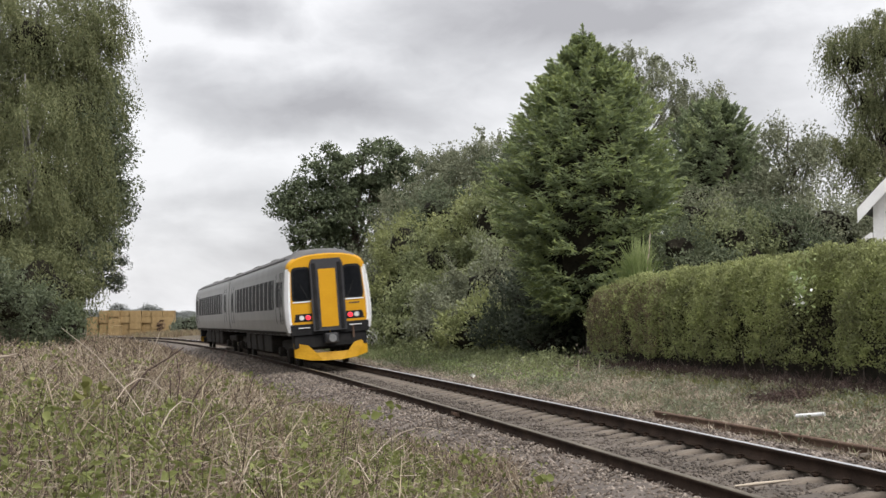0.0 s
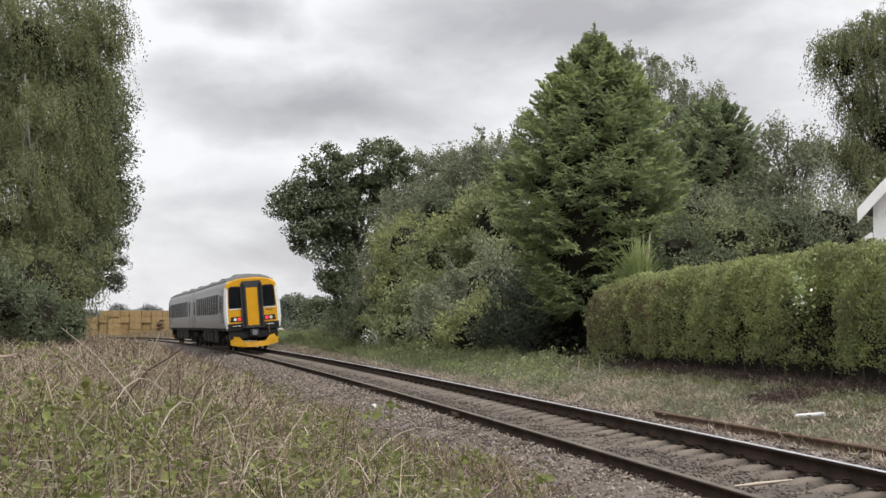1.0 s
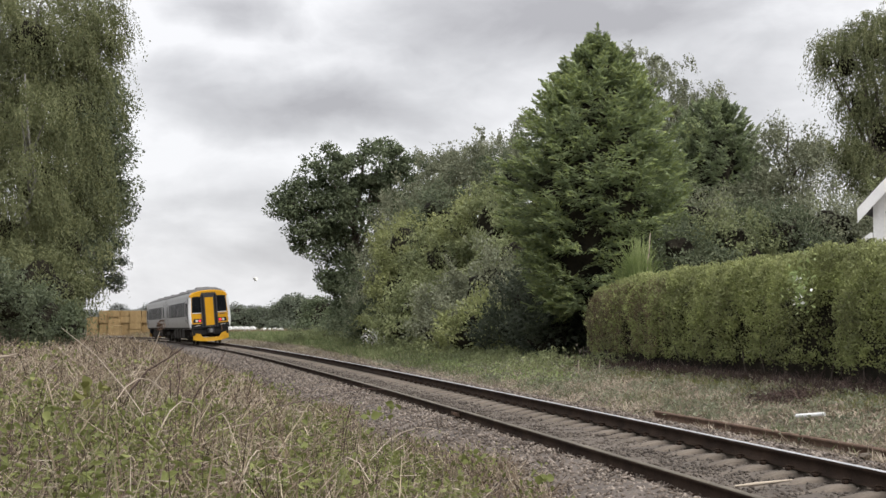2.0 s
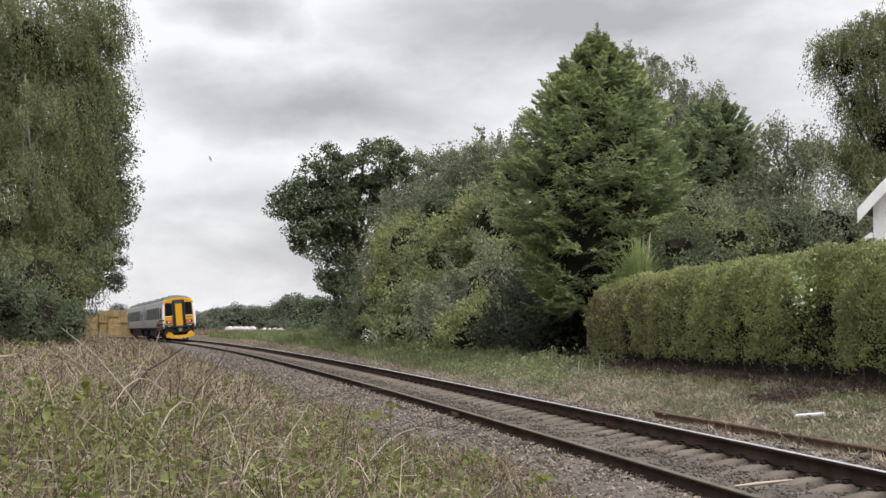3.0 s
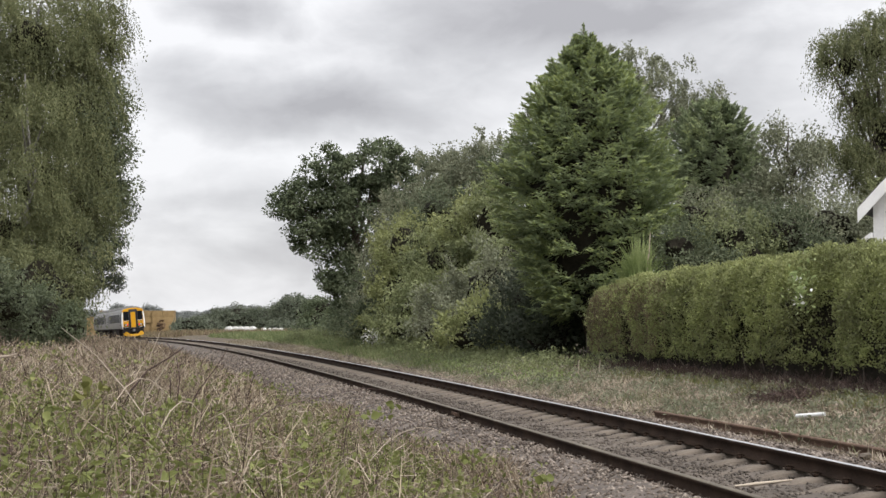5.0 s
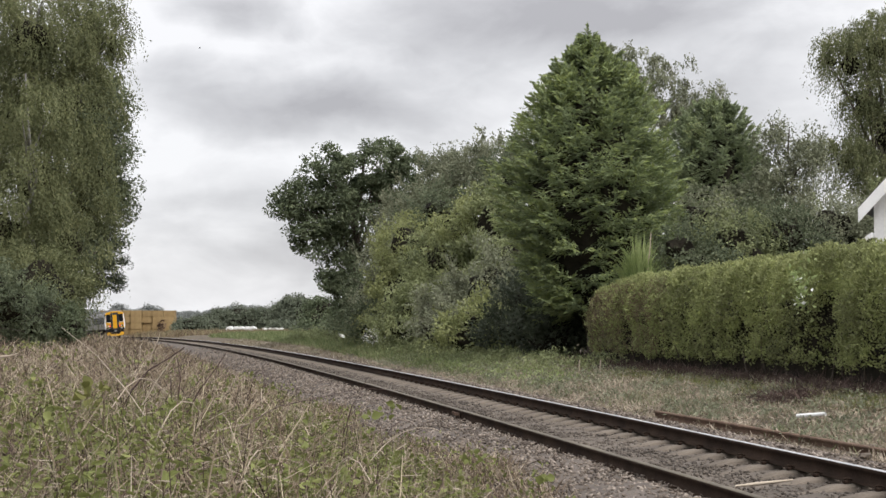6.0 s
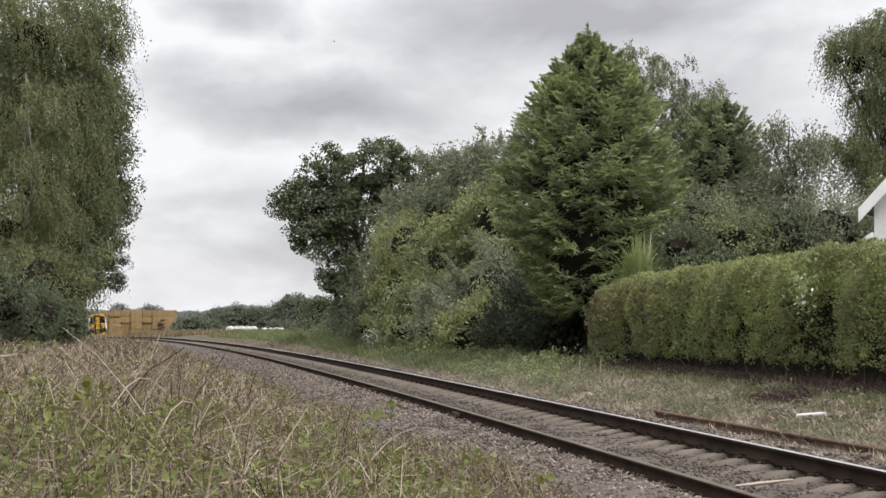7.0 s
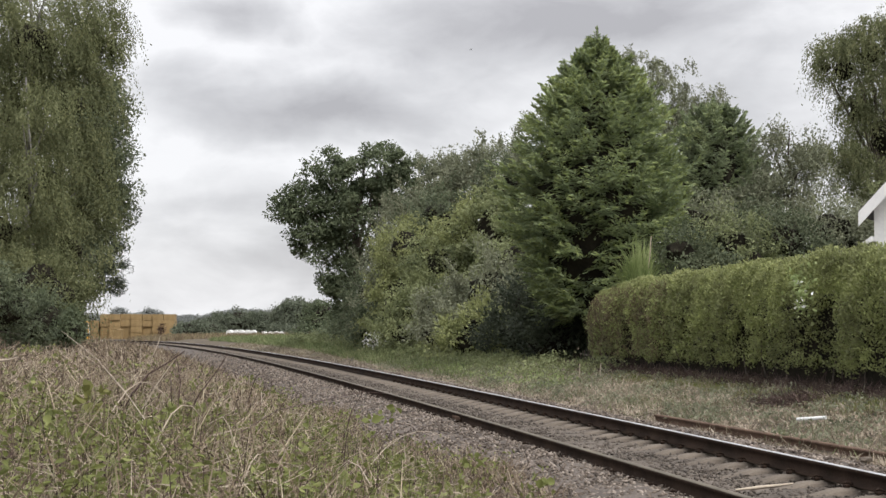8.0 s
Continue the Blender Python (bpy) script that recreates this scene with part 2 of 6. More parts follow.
def tube(points, radii, seg=6):
    """Vertices and faces of a tapered tube along points."""
    pts = np.asarray(points, float)
    radii = np.asarray(radii, float)
    n = len(pts)
    tan = np.gradient(pts, axis=0)
    tan /= np.linalg.norm(tan, axis=1)[:, None] + 1e-9
    ref = np.where(np.abs(tan[:, 2:3]) > 0.9, np.array([[1.0, 0, 0]]), np.array([[0, 0, 1.0]]))
    u = np.cross(tan, ref)
    u /= np.linalg.norm(u, axis=1)[:, None] + 1e-9
    w = np.cross(tan, u)
    a = np.linspace(0, 2 * np.pi, seg, endpoint=False)
    v = pts[:, None] + radii[:, None, None] * (np.cos(a)[None, :, None] * u[:, None] + np.sin(a)[None, :, None] * w[:, None])
    i, j = np.meshgrid(np.arange(n - 1), np.arange(seg), indexing="ij")
    j2 = (j + 1) % seg
    f = np.stack([i * seg + j, i * seg + j2, (i + 1) * seg + j2, (i + 1) * seg + j], -1).reshape(-1, 4)
    return v.reshape(-1, 3), f


def joined(pieces):
    vs, fs, k = [], [], 0
    for v, f in pieces:
        vs.append(v)
        fs.append(f + k)
        k += len(v)
    return np.concatenate(vs), np.concatenate(fs)


def unit(a):
    return a / (np.linalg.norm(a, axis=-1, keepdims=True) + 1e-9)


def leaves(centres, along, size, rng, width=0.55, fold=0.12, flat=0.0, face=None, loose=0.5):
    """Pointed leaves at centres, lying along the given directions, with their faces turned to face, more or less."""
    n = len(centres)
    along = unit(along)
    if face is None:
        face = rng.normal(size=(n, 3)) * (1 - flat) + np.array([0, 0, 2.0]) * flat
    else:
        face = unit(face) + rng.normal(size=(n, 3)) * loose
    side = unit(np.cross(along, unit(face)))
    nor = np.cross(side, along)
    L = (size * rng.uniform(0.65, 1.35, n))[:, None]
    base, tip = centres - along * L * 0.5, centres + along * L * 0.5
    mid = centres + nor * L * fold
    v = np.stack([base, mid + side * L * width * 0.5, tip, mid - side * L * width * 0.5], 1).reshape(-1, 3)
    f = np.arange(4 * n).reshape(n, 4)
    return v, f


def broad_leaves(centres, along, size, rng, width=0.7, fold=0.18, flat=0.3):
    """Rounder leaves of six corners, folded along the midrib, for plants close by."""
    n = len(centres)
    along = unit(along)
    face = rng.normal(size=(n, 3)) * (1 - flat) + np.array([0, -0.6, 2.0]) * flat
    side = unit(np.cross(along, unit(face)))
    nor = np.cross(side, along)
    L = (size * rng.uniform(0.5, 1.4, n))[:, None]
    w = L * width * 0.5
    up = nor * L * fold
    b, t = centres - along * L * 0.5, centres + along * L * 0.5
    p, q = centres - along * L * 0.22, centres + along * L * 0.16
    v = np.stack([b, p + side * w + up, q + side * w * 0.85 + up, t, q - side * w * 0.85 + up, p - side * w + up], 1).reshape(-1, 3)
    k = 6 * np.arange(n)[:, None]
    return v, np.concatenate([k + np.array([[0, 1, 2, 3]]), k + np.array([[0, 3, 4, 5]])])


# ---------------------------------------------------------------- the line of the railway
CANT = 0.077
_s = np.arange(-60, 900, 0.25)
_k = np.where(_s < 0, 0.00048, np.where(_s > 260, 0.0, 0.00048 + 2.1826e-6 * _s - 1.0887e-8 * _s * _s))
_th = np.cumsum(_k) * 0.25
_i0 = int(np.argmin(np.abs(_s)))
_th = _th - _th[_i0] + 0.190419
_x = np.cumsum(-np.sin(_th)) * 0.25
_y = np.cumsum(np.cos(_th)) * 0.25
_x, _y = _x - _x[_i0] + 3.990349, _y - _y[_i0] + 10.0


def fall(s):
    """Height of the rails along the line."""
    s = np.asarray(s, float)
    near = -0.005023 * s - 3.0e-5 * s * s
    at260 = -0.005023 * 260 - 3.0e-5 * 260 ** 2
    return np.where(s < 0, -0.005023 * s, np.where(s > 260, np.maximum(at260 - 0.02 * (s - 260), -5.0), near))


def on(s, l, z=0.0):
    """Points at s along the line, l to its right, z above the rails."""
    s, l = np.asarray(s, float), np.asarray(l, float)
    th = np.interp(s, _s, _th)
    x = np.interp(s, _s, _x) + l * np.cos(th)
    y = np.interp(s, _s, _y) + l * np.sin(th)
    return np.stack(np.broadcast_arrays(x, y, fall(s) + z), -1)


def rise(l):
    """Cross-section of the ground, over the level of the rails."""
    return np.interp(l, [-40, -14, -9, -6, -4.2, -3.1, -2.2, 2.2, 3.2, 4.5, 6.5, 10, 40],
                     [0.7, 0.6, 0.42, 0.16, -0.12, -0.42, -0.55, -0.50, -0.34, -0.12, 0.16, 0.3, 0.3])


def sl_of(x, y):
    i = int(np.argmin((_x - x) ** 2 + (_y - y) ** 2))
    return _s[i], (x - _x[i]) * math.cos(_th[i]) + (y - _y[i]) * math.sin(_th[i])


def ground_at(x, y):
    s, l = sl_of(x, y)
    return float(fall(s) + rise(l))


# ---------------------------------------------------------------- ground and track
def grid_faces(a, b):
    i, j = np.meshgrid(np.arange(a - 1), np.arange(b - 1), indexing="ij")
    return np.stack([i * b + j, i * b + j + 1, (i + 1) * b + j + 1, (i + 1) * b + j], -1).reshape(-1, 4)


def build_ground():
    rng = np.random.default_rng(3)
    s = np.concatenate([np.arange(-59, 60, 1.0), np.arange(60, 260, 2.0), np.arange(260, 3000, 40)])
    l = np.concatenate([np.arange(-1500, -40, 60), np.arange(-40, -12, 2), np.arange(-12, 12, 0.4), np.arange(12, 40, 2), np.arange(40, 1500, 60)])
    S, L = np.meshgrid(s, l, indexing="ij")
    Sc = np.minimum(S, 880)
    P = on(Sc, L, rise(L))
    far = (S - Sc)[..., None] * np.array([-math.sin(_th[-1]), math.cos(_th[-1]), 0])
    P = P + far
    P[..., 2] += rng.normal(0, 0.02, S.shape) * (np.abs(L) > 2.6)
    ob = part_np("ground", P.reshape(-1, 3), grid_faces(len(s), len(l)), M["soil"])
    tagged(ob, "brown soil verge with dry and green growth", "ground", kind="structure")
    # the bed of ballast
    s = np.concatenate([np.arange(-30, 80, 0.25), np.arange(80, 420, 2.0)])
    l = np.array([-3.3, -2.7, -2.15, -1.7, -1.35, -1.0, -0.6, -0.2, 0.2, 0.6, 1.0, 1.35, 1.7, 2.3, 2.9, 3.5])
    z = np.array([-0.62, -0.46, -0.235, -0.138, -0.118, -0.122, -0.172, -0.19, -0.212, -0.222, -0.222, -0.21, -0.205, -0.36, -0.47, -0.5])
    S, L = np.meshgrid(s, l, indexing="ij")
    Z = z[None, :] + np.clip(L, -1.6, 1.6) * CANT + rng.normal(0, 0.012, S.shape)
    ob = part_np("ballast_bed", on(S, L, Z).reshape(-1, 3), grid_faces(len(s), len(l)), M["ballast"])
    ob.data.materials.append(M["oily"])
    col = np.tile(np.arange(len(l) - 1), len(s) - 1)
    ob.data.polygons.foreach_set("material_index", ((col >= 5) & (col <= 9)).astype(np.int32))
    tagged(ob, "brown-grey crushed stone bed under the track", "ballast", kind="structure")
    return l, z


BED_L, BED_Z = build_ground()


def stones():
    """Loose stones over the bed, denser near the camera's end of the line."""
    rng = np.random.default_rng(5)
    n = 62000
    s = 2 + 90 * rng.beta(1.0, 2.6, n)
    l = rng.uniform(-3.2, 3.7, n)
    z = np.maximum(np.interp(l, BED_L, BED_Z) + np.clip(l, -1.6, 1.6) * CANT, rise(l) - 0.2 * (np.abs(l) < 2.5))
    r = rng.uniform(0.011, 0.029, n) * (1 + s / 120)
    c = on(s, l, z + r * 0.35)
    shape = np.array([[1, 0, 0], [-1, 0, 0], [0, 1, 0], [0, -1, 0], [0, 0, 1], [0, 0, -1]], float)
    f0 = np.array([[0, 2, 4], [2, 1, 4], [1, 3, 4], [3, 0, 4], [2, 0, 5], [1, 2, 5], [3, 1, 5], [0, 3, 5]])
    a = rng.uniform(0, 6.28, n)
    v = shape[None] * rng.uniform(0.6, 1.35, (n, 6, 1)) + rng.normal(0, 0.28, (n, 6, 3))
    v = np.stack([v[..., 0] * np.cos(a)[:, None] - v[..., 1] * np.sin(a)[:, None],
                  v[..., 0] * np.sin(a)[:, None] + v[..., 1] * np.cos(a)[:, None], v[..., 2] * 0.75], -1)
    v = c[:, None] + v * r[:, None, None]
    f = (f0[None] + 6 * np.arange(n)[:, None, None]).reshape(-1, 3)
    ob = part_np("ballast_stones", v.reshape(-1, 3), f, M["stone"])
    ob.data.materials.append(M["oily"])
    ob.data.polygons.foreach_set("material_index", np.repeat((np.abs(l) < 0.72 + rng.normal(0, 0.05, n)).astype(np.int32), 8))
    tagged(ob, "loose angular brown and grey ballast stones", "ballast", kind="stuff")


stones()

RAIL = [(-0.07, -0.159), (0.07, -0.159), (0.07, -0.147), (0.012, -0.128), (0.010, -0.045), (0.034, -0.034),
        (0.035, -0.006), (0.027, 0.0), (-0.027, 0.0), (-0.035, -0.006), (-0.034, -0.034), (-0.010, -0.045),
        (-0.012, -0.128), (-0.07, -0.147)]


def rail_mesh(name, s, l, tilt, lift, parent=None, label="", shiny="shine", drop=None):
    c, k = math.cos(tilt), math.sin(tilt)
    prof = [(a * c - b * k, b * c + a * k) for a, b in RAIL]
    m = len(prof)
    dz = np.zeros(len(s)) if drop is None else drop
    V = np.stack([on(s, l + a, lift + b + dz) for a, b in prof], 1).reshape(-1, 3)
    i, j = np.meshgrid(np.arange(len(s) - 1), np.arange(m), indexing="ij")
    F = np.stack([i * m + j, (i + 1) * m + j, (i + 1) * m + (j + 1) % m, i * m + (j + 1) % m], -1).reshape(-1, 4)
    ob = part_np(name, V, F, M["rust"] if shiny else M["rust2"], parent, label)
    if shiny:
        ob.data.materials.append(M[shiny])
        mi = np.where(np.isin(j.ravel(), (7,) if shiny == "shine" else (6, 7, 8)), 1, 0).astype(np.int32)
        ob.data.polygons.foreach_set("material_index", mi)
    return ob


def build_track():
    track = empty("railway_track")
    tagged(track, "single canted railway track curving away on concrete sleepers", "railway track", kind="structure")
    s = np.concatenate([np.arange(-30, 120, 1.0), np.arange(120, 420, 2.5)])
    for l, head, lab in ((-0.752, "dull", "dark rusty flat-bottom rail with dull head"), (0.752, "shine", "dark rusty flat-bottom rail with polished head")):
        rail_mesh("rail", s, l, CANT, l * CANT, track, lab, head)
    # concrete sleeper with rounded shoulders, dipped in the middle
    sec = [(-0.15, -0.2), (-0.142, -0.075), (-0.105, -0.022), (-0.05, -0.003), (0.05, -0.003), (0.105, -0.022), (0.142, -0.075), (0.15, -0.2)]
    xs = [-1.27, -1.24, -0.95, -0.5, -0.25, 0.25, 0.5, 0.95, 1.24, 1.27]
    hs = [-0.05, -0.01, 0.0, 0.005, -0.035, -0.035, 0.005, 0.0, -0.01, -0.05]
    V = [(x, a * (0.85 if abs(x) > 1.25 else 1), b + (h if b > -0.1 else 0)) for x, h in zip(xs, hs) for a, b in sec]
    F = [(i * 8 + j, i * 8 + (j + 1) % 8, i * 8 + 8 + (j + 1) % 8, i * 8 + 8 + j) for i in range(9) for j in range(8)]
    bm = bmesh.new()
    vs = [bm.verts.new(v) for v in V]
    for f in F:
        bm.faces.new([vs[i] for i in f])
    bm.faces.new(vs[:8])
    bm.faces.new(vs[-8:][::-1])
    bmesh.ops.recalc_face_normals(bm, faces=bm.faces)
    first = part("sleeper", bm, M["sleeper"], track)
    data = first.data
    # spring clip with its housing, by the foot of the rail
    bm = bmesh.new()
    box_into(bm, (-0.028, -0.035, 0.0), (0.028, 0.035, 0.036), 0.01)
    v, f = tube([(-0.05, -0.04, 0.03), (-0.02, -0.035, 0.05), (0.02, 0.0, 0.046), (-0.02, 0.035, 0.05), (-0.05, 0.03, 0.03)], [0.009] * 5, 5)
    vv = [bm.verts.new(p) for p in v]
    for q in f:
        bm.faces.new([vv[i] for i in q])
    clip_me = bpy.data.meshes.new("rail_clip")
    bm.to_mesh(clip_me)
    bm.free()
    clip_me.materials.append(M["rust"])
    rng = random.Random(2)
    for i in range(298):
        sc = 2.3 + 0.65 * i
        ob = first if i == 0 else new("sleeper", data)
        ob.parent = track
        p = on(sc, 0.0, -0.165 + rng.uniform(-0.006, 0.004))
        th = float(np.interp(sc, _s, _th))
        ob.matrix_basis = Matrix.Translation(p) @ Matrix.Rotation(th + rng.uniform(-0.012, 0.012), 4, "Z") @ Matrix.Rotation(-CANT, 4, "Y")
        if i < 44:
            for side in (-0.752 - 0.1, -0.752 + 0.1, 0.752 - 0.1, 0.752 + 0.1):
                c = new("rail_clip", clip_me)
                c.parent = ob
                flip = 180 if side in (-0.752 - 0.1, 0.752 - 0.1) else 0
                c.matrix_basis = pose(side, 0, 0, 0, 0, flip)
    # fishplates that join two lengths of the inner rail
    for d in (-0.035, 0.035):
        bm = box((d - 0.008, -0.3, -0.115), (d + 0.008, 0.3, -0.05), 0.006)
        for b in (-0.22, -0.08, 0.08, 0.22):
            box_into(bm, (d - 0.022, b - 0.018, -0.1), (d + 0.022, b + 0.018, -0.066), 0.006)
        ob = part("fishplate", bm, M["rust2"], track, "rusty bolted rail joint plate")
        ob.matrix_basis = Matrix.Translation(on(15.6, -0.752, -0.752 * CANT)) @ Matrix.Rotation(float(np.interp(15.6, _s, _th)), 4, "Z")
    # a spare length of rail left beside the track
    s = np.linspace(1.0, 16.7, 32)
    ob = rail_mesh("spare_rail", s, np.interp(s, [1.0, 8.0, 16.7], [3.42, 3.30, 3.10]), 0.12, -0.20, None, "", "")
    tagged(ob, "rusty spare rail lying on the stones beside the track", "rail")
    # white plastic pipe dropped in the grass
    a, b = np.array((5.45, 23.20, -0.12)), np.array((5.82, 22.90, -0.07))
    v, f = tube([a, a * 0.5 + b * 0.5, b], [0.03, 0.03, 0.03], 10)
    ob = part_np("plastic_pipe", v, f, M["whitep"])
    tagged(ob, "short white plastic pipe lying in dry grass", "pipe")
    # a split plank and a pale stone left on the track bed
    a, b = np.array((2.72, 14.05, -0.13)), np.array((3.29, 14.20, -0.09))
    v, f = tube([a, a * 0.6 + b * 0.4, b], [0.010, 0.018, 0.010], 4)
    tagged(part_np("split_plank", v, f, M["palecane"]), "pale split plank lying across the sleepers", "plank")
    bm = bmesh.new()
    bmesh.ops.create_icosphere(bm, subdivisions=2, radius=0.075)
    rr = random.Random(9)
    for v in bm.verts:
        v.co = Vector((v.co.x * 1.3, v.co.y, v.co.z * 0.6)) * rr.uniform(0.85, 1.12)
    ob = part("pale_rock", bm, M["sleeper"])
    q = (5.36, 19.10, -0.36)
    ob.matrix_basis = pose(q[0], q[1], q[2] + 0.02, 0, 0, 20)
    tagged(ob, "pale rough stone beside the spare rail", "stone")
    for s, l, h in ((28.5, 5.22, 0.40), (27.5, 5.47, 0.40)):
        p = on(s, l, rise(l))
        v, f = tube([p, p + np.array([0.01, 0, h * 0.5]), p + np.array([0.03, 0, h])], [0.018, 0.017, 0.014], 6)
        ob = part_np("marker_stake", v, f, M["palecane"])
        tagged(ob, "thin pale stake standing in the dry verge", "stake", group="marker stakes")


build_track()


# ---------------------------------------------------------------- the train
SIDE = [(1.26, 1.03), (1.325, 1.2), (1.36, 1.55), (1.365, 1.85), (1.345, 2.3), (1.30, 2.8), (1.255, 3.05)]
TOP = [(1.25 * math.sin(a) ** 0.8, 3.07 + 0.66 * math.cos(a) ** 0.85) for a in np.linspace(1.5, 0.0, 14)]


def side_at(z):
    return float(np.interp(z, [p[1] for p in SIDE], [p[0] for p in SIDE]))


def loft(bm, rings, closed=False):
    rows = [[bm.verts.new(p) for p in r] for r in rings]
    n = len(rows[0])
    for a, b in zip(rows, rows[1:]):
        for j in range(n if closed else n - 1):
            bm.faces.new((a[j], a[(j + 1) % n], b[(j + 1) % n], b[j]))
    return rows


def plate(quad, depth):
    """A thin bevelled plate on four corners, thick along y."""
    bm = bmesh.new()
    f = [bm.verts.new((x, y, z)) for x, y, z in quad]
    b = [bm.verts.new((x, y + depth, z)) for x, y, z in quad]
    bm.faces.new(f)
    bm.faces.new(b[::-1])
    for i in range(len(f)):
        j = (i + 1) % len(f)
        bm.faces.new((f[j], f[i], b[i], b[j]))
    bmesh.ops.recalc_face_normals(bm, faces=bm.faces)
    return bm


def rounded(quad, r, steps=4):
    """The outline of four corners in a plane, each rounded off by r."""
    out, m = [], len(quad)
    for i in range(m):
        a, p, b = (Vector(quad[(i + k) % m]) for k in (-1, 0, 1))
        u, w = p + (a - p).normalized() * r, p + (b - p).normalized() * r
        for k in range(steps + 1):
            t = k / steps
            out.append(tuple(u * (1 - t) ** 2 + p * 2 * t * (1 - t) + w * t * t))
    return out


def side_panel(y0, y1, z0, z1, side, out, thick=0.03):
    """A panel that follows the curve of the car's side."""
    zs = np.linspace(z0, z1, 5)
    bm = bmesh.new()
    inner = [[(side * (side_at(z) + out - thick), y, z) for z in zs] for y in (y0, y1)]
    outer = [[(side * (side_at(z) + out), y, z) for z in zs] for y in (y0, y1)]
    ra, rb = loft(bm, outer), loft(bm, inner)
    for a, b in ((ra[0], rb[0]), (ra[1], rb[1])):
        for k in range(4):
            bm.faces.new((a[k], a[k + 1], b[k + 1], b[k]))
    for k in (0, 4):
        bm.faces.new((ra[0][k], ra[1][k], rb[1][k], rb[0][k]))
    bmesh.ops.recalc_face_normals(bm, faces=bm.faces)
    return bm


def train_car():
    car = empty("railcar")
    tagged(car, "silver-grey diesel railcar with yellow cab end on the rails", "railcar", "two-car train")
    L = 22.75
    # body sides, roof and inner end
    bm = bmesh.new()
    for sd in (-1, 1):
        loft(bm, [[(sd * x, y, z) for x, z in SIDE] for y in (1.3, L)])
    floor_ = [bm.verts.new(p) for p in ((-1.26, 0.3, 1.03), (1.26, 0.3, 1.03), (1.26, L, 1.03), (-1.26, L, 1.03))]
    bm.faces.new(floor_)
    end = [(x, L, z) for x, z in SIDE + TOP] + [(-x, L, z) for x, z in (SIDE + TOP)[::-1][1:]]
    bm.faces.new([bm.verts.new(p) for p in end])
    bmesh.ops.recalc_face_normals(bm, faces=bm.faces)
    part("body", bm, M["silver"], car, "silver-grey painted body shell")
    full_roof = [(x, z) for x, z in [SIDE[-1]] + TOP]
    ring = [(x, z) for x, z in full_roof] + [(-x, z) for x, z in full_roof[::-1][1:]]
    bm = bmesh.new()
    loft(bm, [[(x, y, z) for x, z in ring] for y in np.linspace(1.3, L, 9)])
    bmesh.ops.recalc_face_normals(bm, faces=bm.faces)
    for f in bm.faces:
        f.material_index = 1 if f.calc_center_median().z < 3.42 else 0
    roof = part("roof", bm, [M["roofgrey"], M["silver"]], car, "sooty dark grey curved roof above silver shoulders", True)
    for y in (4.2, 11.4, 18.6):
        part("roof_vent", box((-0.42, y - 0.9, 3.66), (0.42, y + 0.9, 3.80), 0.05), M["roofgrey"], roof)
    for sd in (-1, 1):
        part("gutter", box((sd * 1.135 - 0.03, 0.9, 3.40), (sd * 1.135 + 0.03, L, 3.45)), M["charcoal"], roof)
    # cab end
    def nose(y, k, top):
        r = [(x * k, y, z if z <= 3.05 else 3.05 + (z - 3.05) * top) for x, z in SIDE + TOP]
        return r + [(-x, yy, z) for x, yy, z in r[::-1][1:]]
    bm = bmesh.new()
    rows = loft(bm, [nose(1.3, 1.0, 1.0), nose(0.85, 1.0, 0.95), nose(0.5, 1.0, 0.86), nose(0.2, 0.995, 0.76), nose(0.07, 0.97, 0.70), nose(0.0, 0.92, 0.64)])
    bm.faces.new(rows[-1])
    bmesh.ops.recalc_face_normals(bm, faces=bm.faces)
    for f in bm.faces:
        c = f.calc_center_median()
        f.material_index = 3 if c.z > 3.42 and c.y > 0.04 else 4 if c.y > 0.1 and c.z < 3.1 or c.y > 0.3 else 1 if c.z > 3.0 else 2 if c.z < 1.15 else 0
        if len(f.verts) > 8:
            f.material_index = 1
    front = part("cab_front", bm, [M["whitep"], M["yellow"], M["black"], M["roofgrey"], M["silver"]], car, "yellow cab end with white corner pillars")
    for sd in (-1, 1):
        def q(x0, x1, z0, z1, y=-0.012, sk=0.03):
            return [(sd * x0, y, z0), (sd * (x1 + sk * 0.5), y, z0), (sd * (x1 - sk), y, z1), (sd * x0, y, z1)]
        fr = part("windscreen_surround", plate(rounded(q(0.5, 1.12, 2.06, 3.14), 0.16), 0.02), M["black"], front)
        part("windscreen", plate(rounded(q(0.56, 1.06, 2.13, 3.07, -0.02), 0.13), 0.012), M["glass"], fr, "dark cab windscreen")
        part("wiper", plate([(sd * 0.62, -0.03, 2.16), (sd * 0.645, -0.03, 2.16), (sd * 0.85, -0.03, 2.62), (sd * 0.83, -0.03, 2.63)], 0.012), M["black"], fr)
        part("sill_trim", plate(q(0.53, 1.12, 2.035, 2.075, -0.02), 0.012), M["whitep"], front, "white line below the windscreen")
        part("lamp_panel", plate(q(0.54, 1.08, 1.44, 1.68), 0.02), M["black"], front, "black panel of the lamps")
        for x, m, nm, lab in ((0.66, "red", "tail_lamp", "lit red tail lamp"), (0.86, "lens", "headlamp", "unlit clear headlamp")):
            part(nm, cyl(0.07, 0.04, (sd * x, -0.025, 1.56), "Y", 18), M[m], front, lab)
            bm = cyl(0.085, 0.03, (sd * x, -0.016, 1.56), "Y", 18)
            part("lamp_bezel", bm, M["steel"], front)
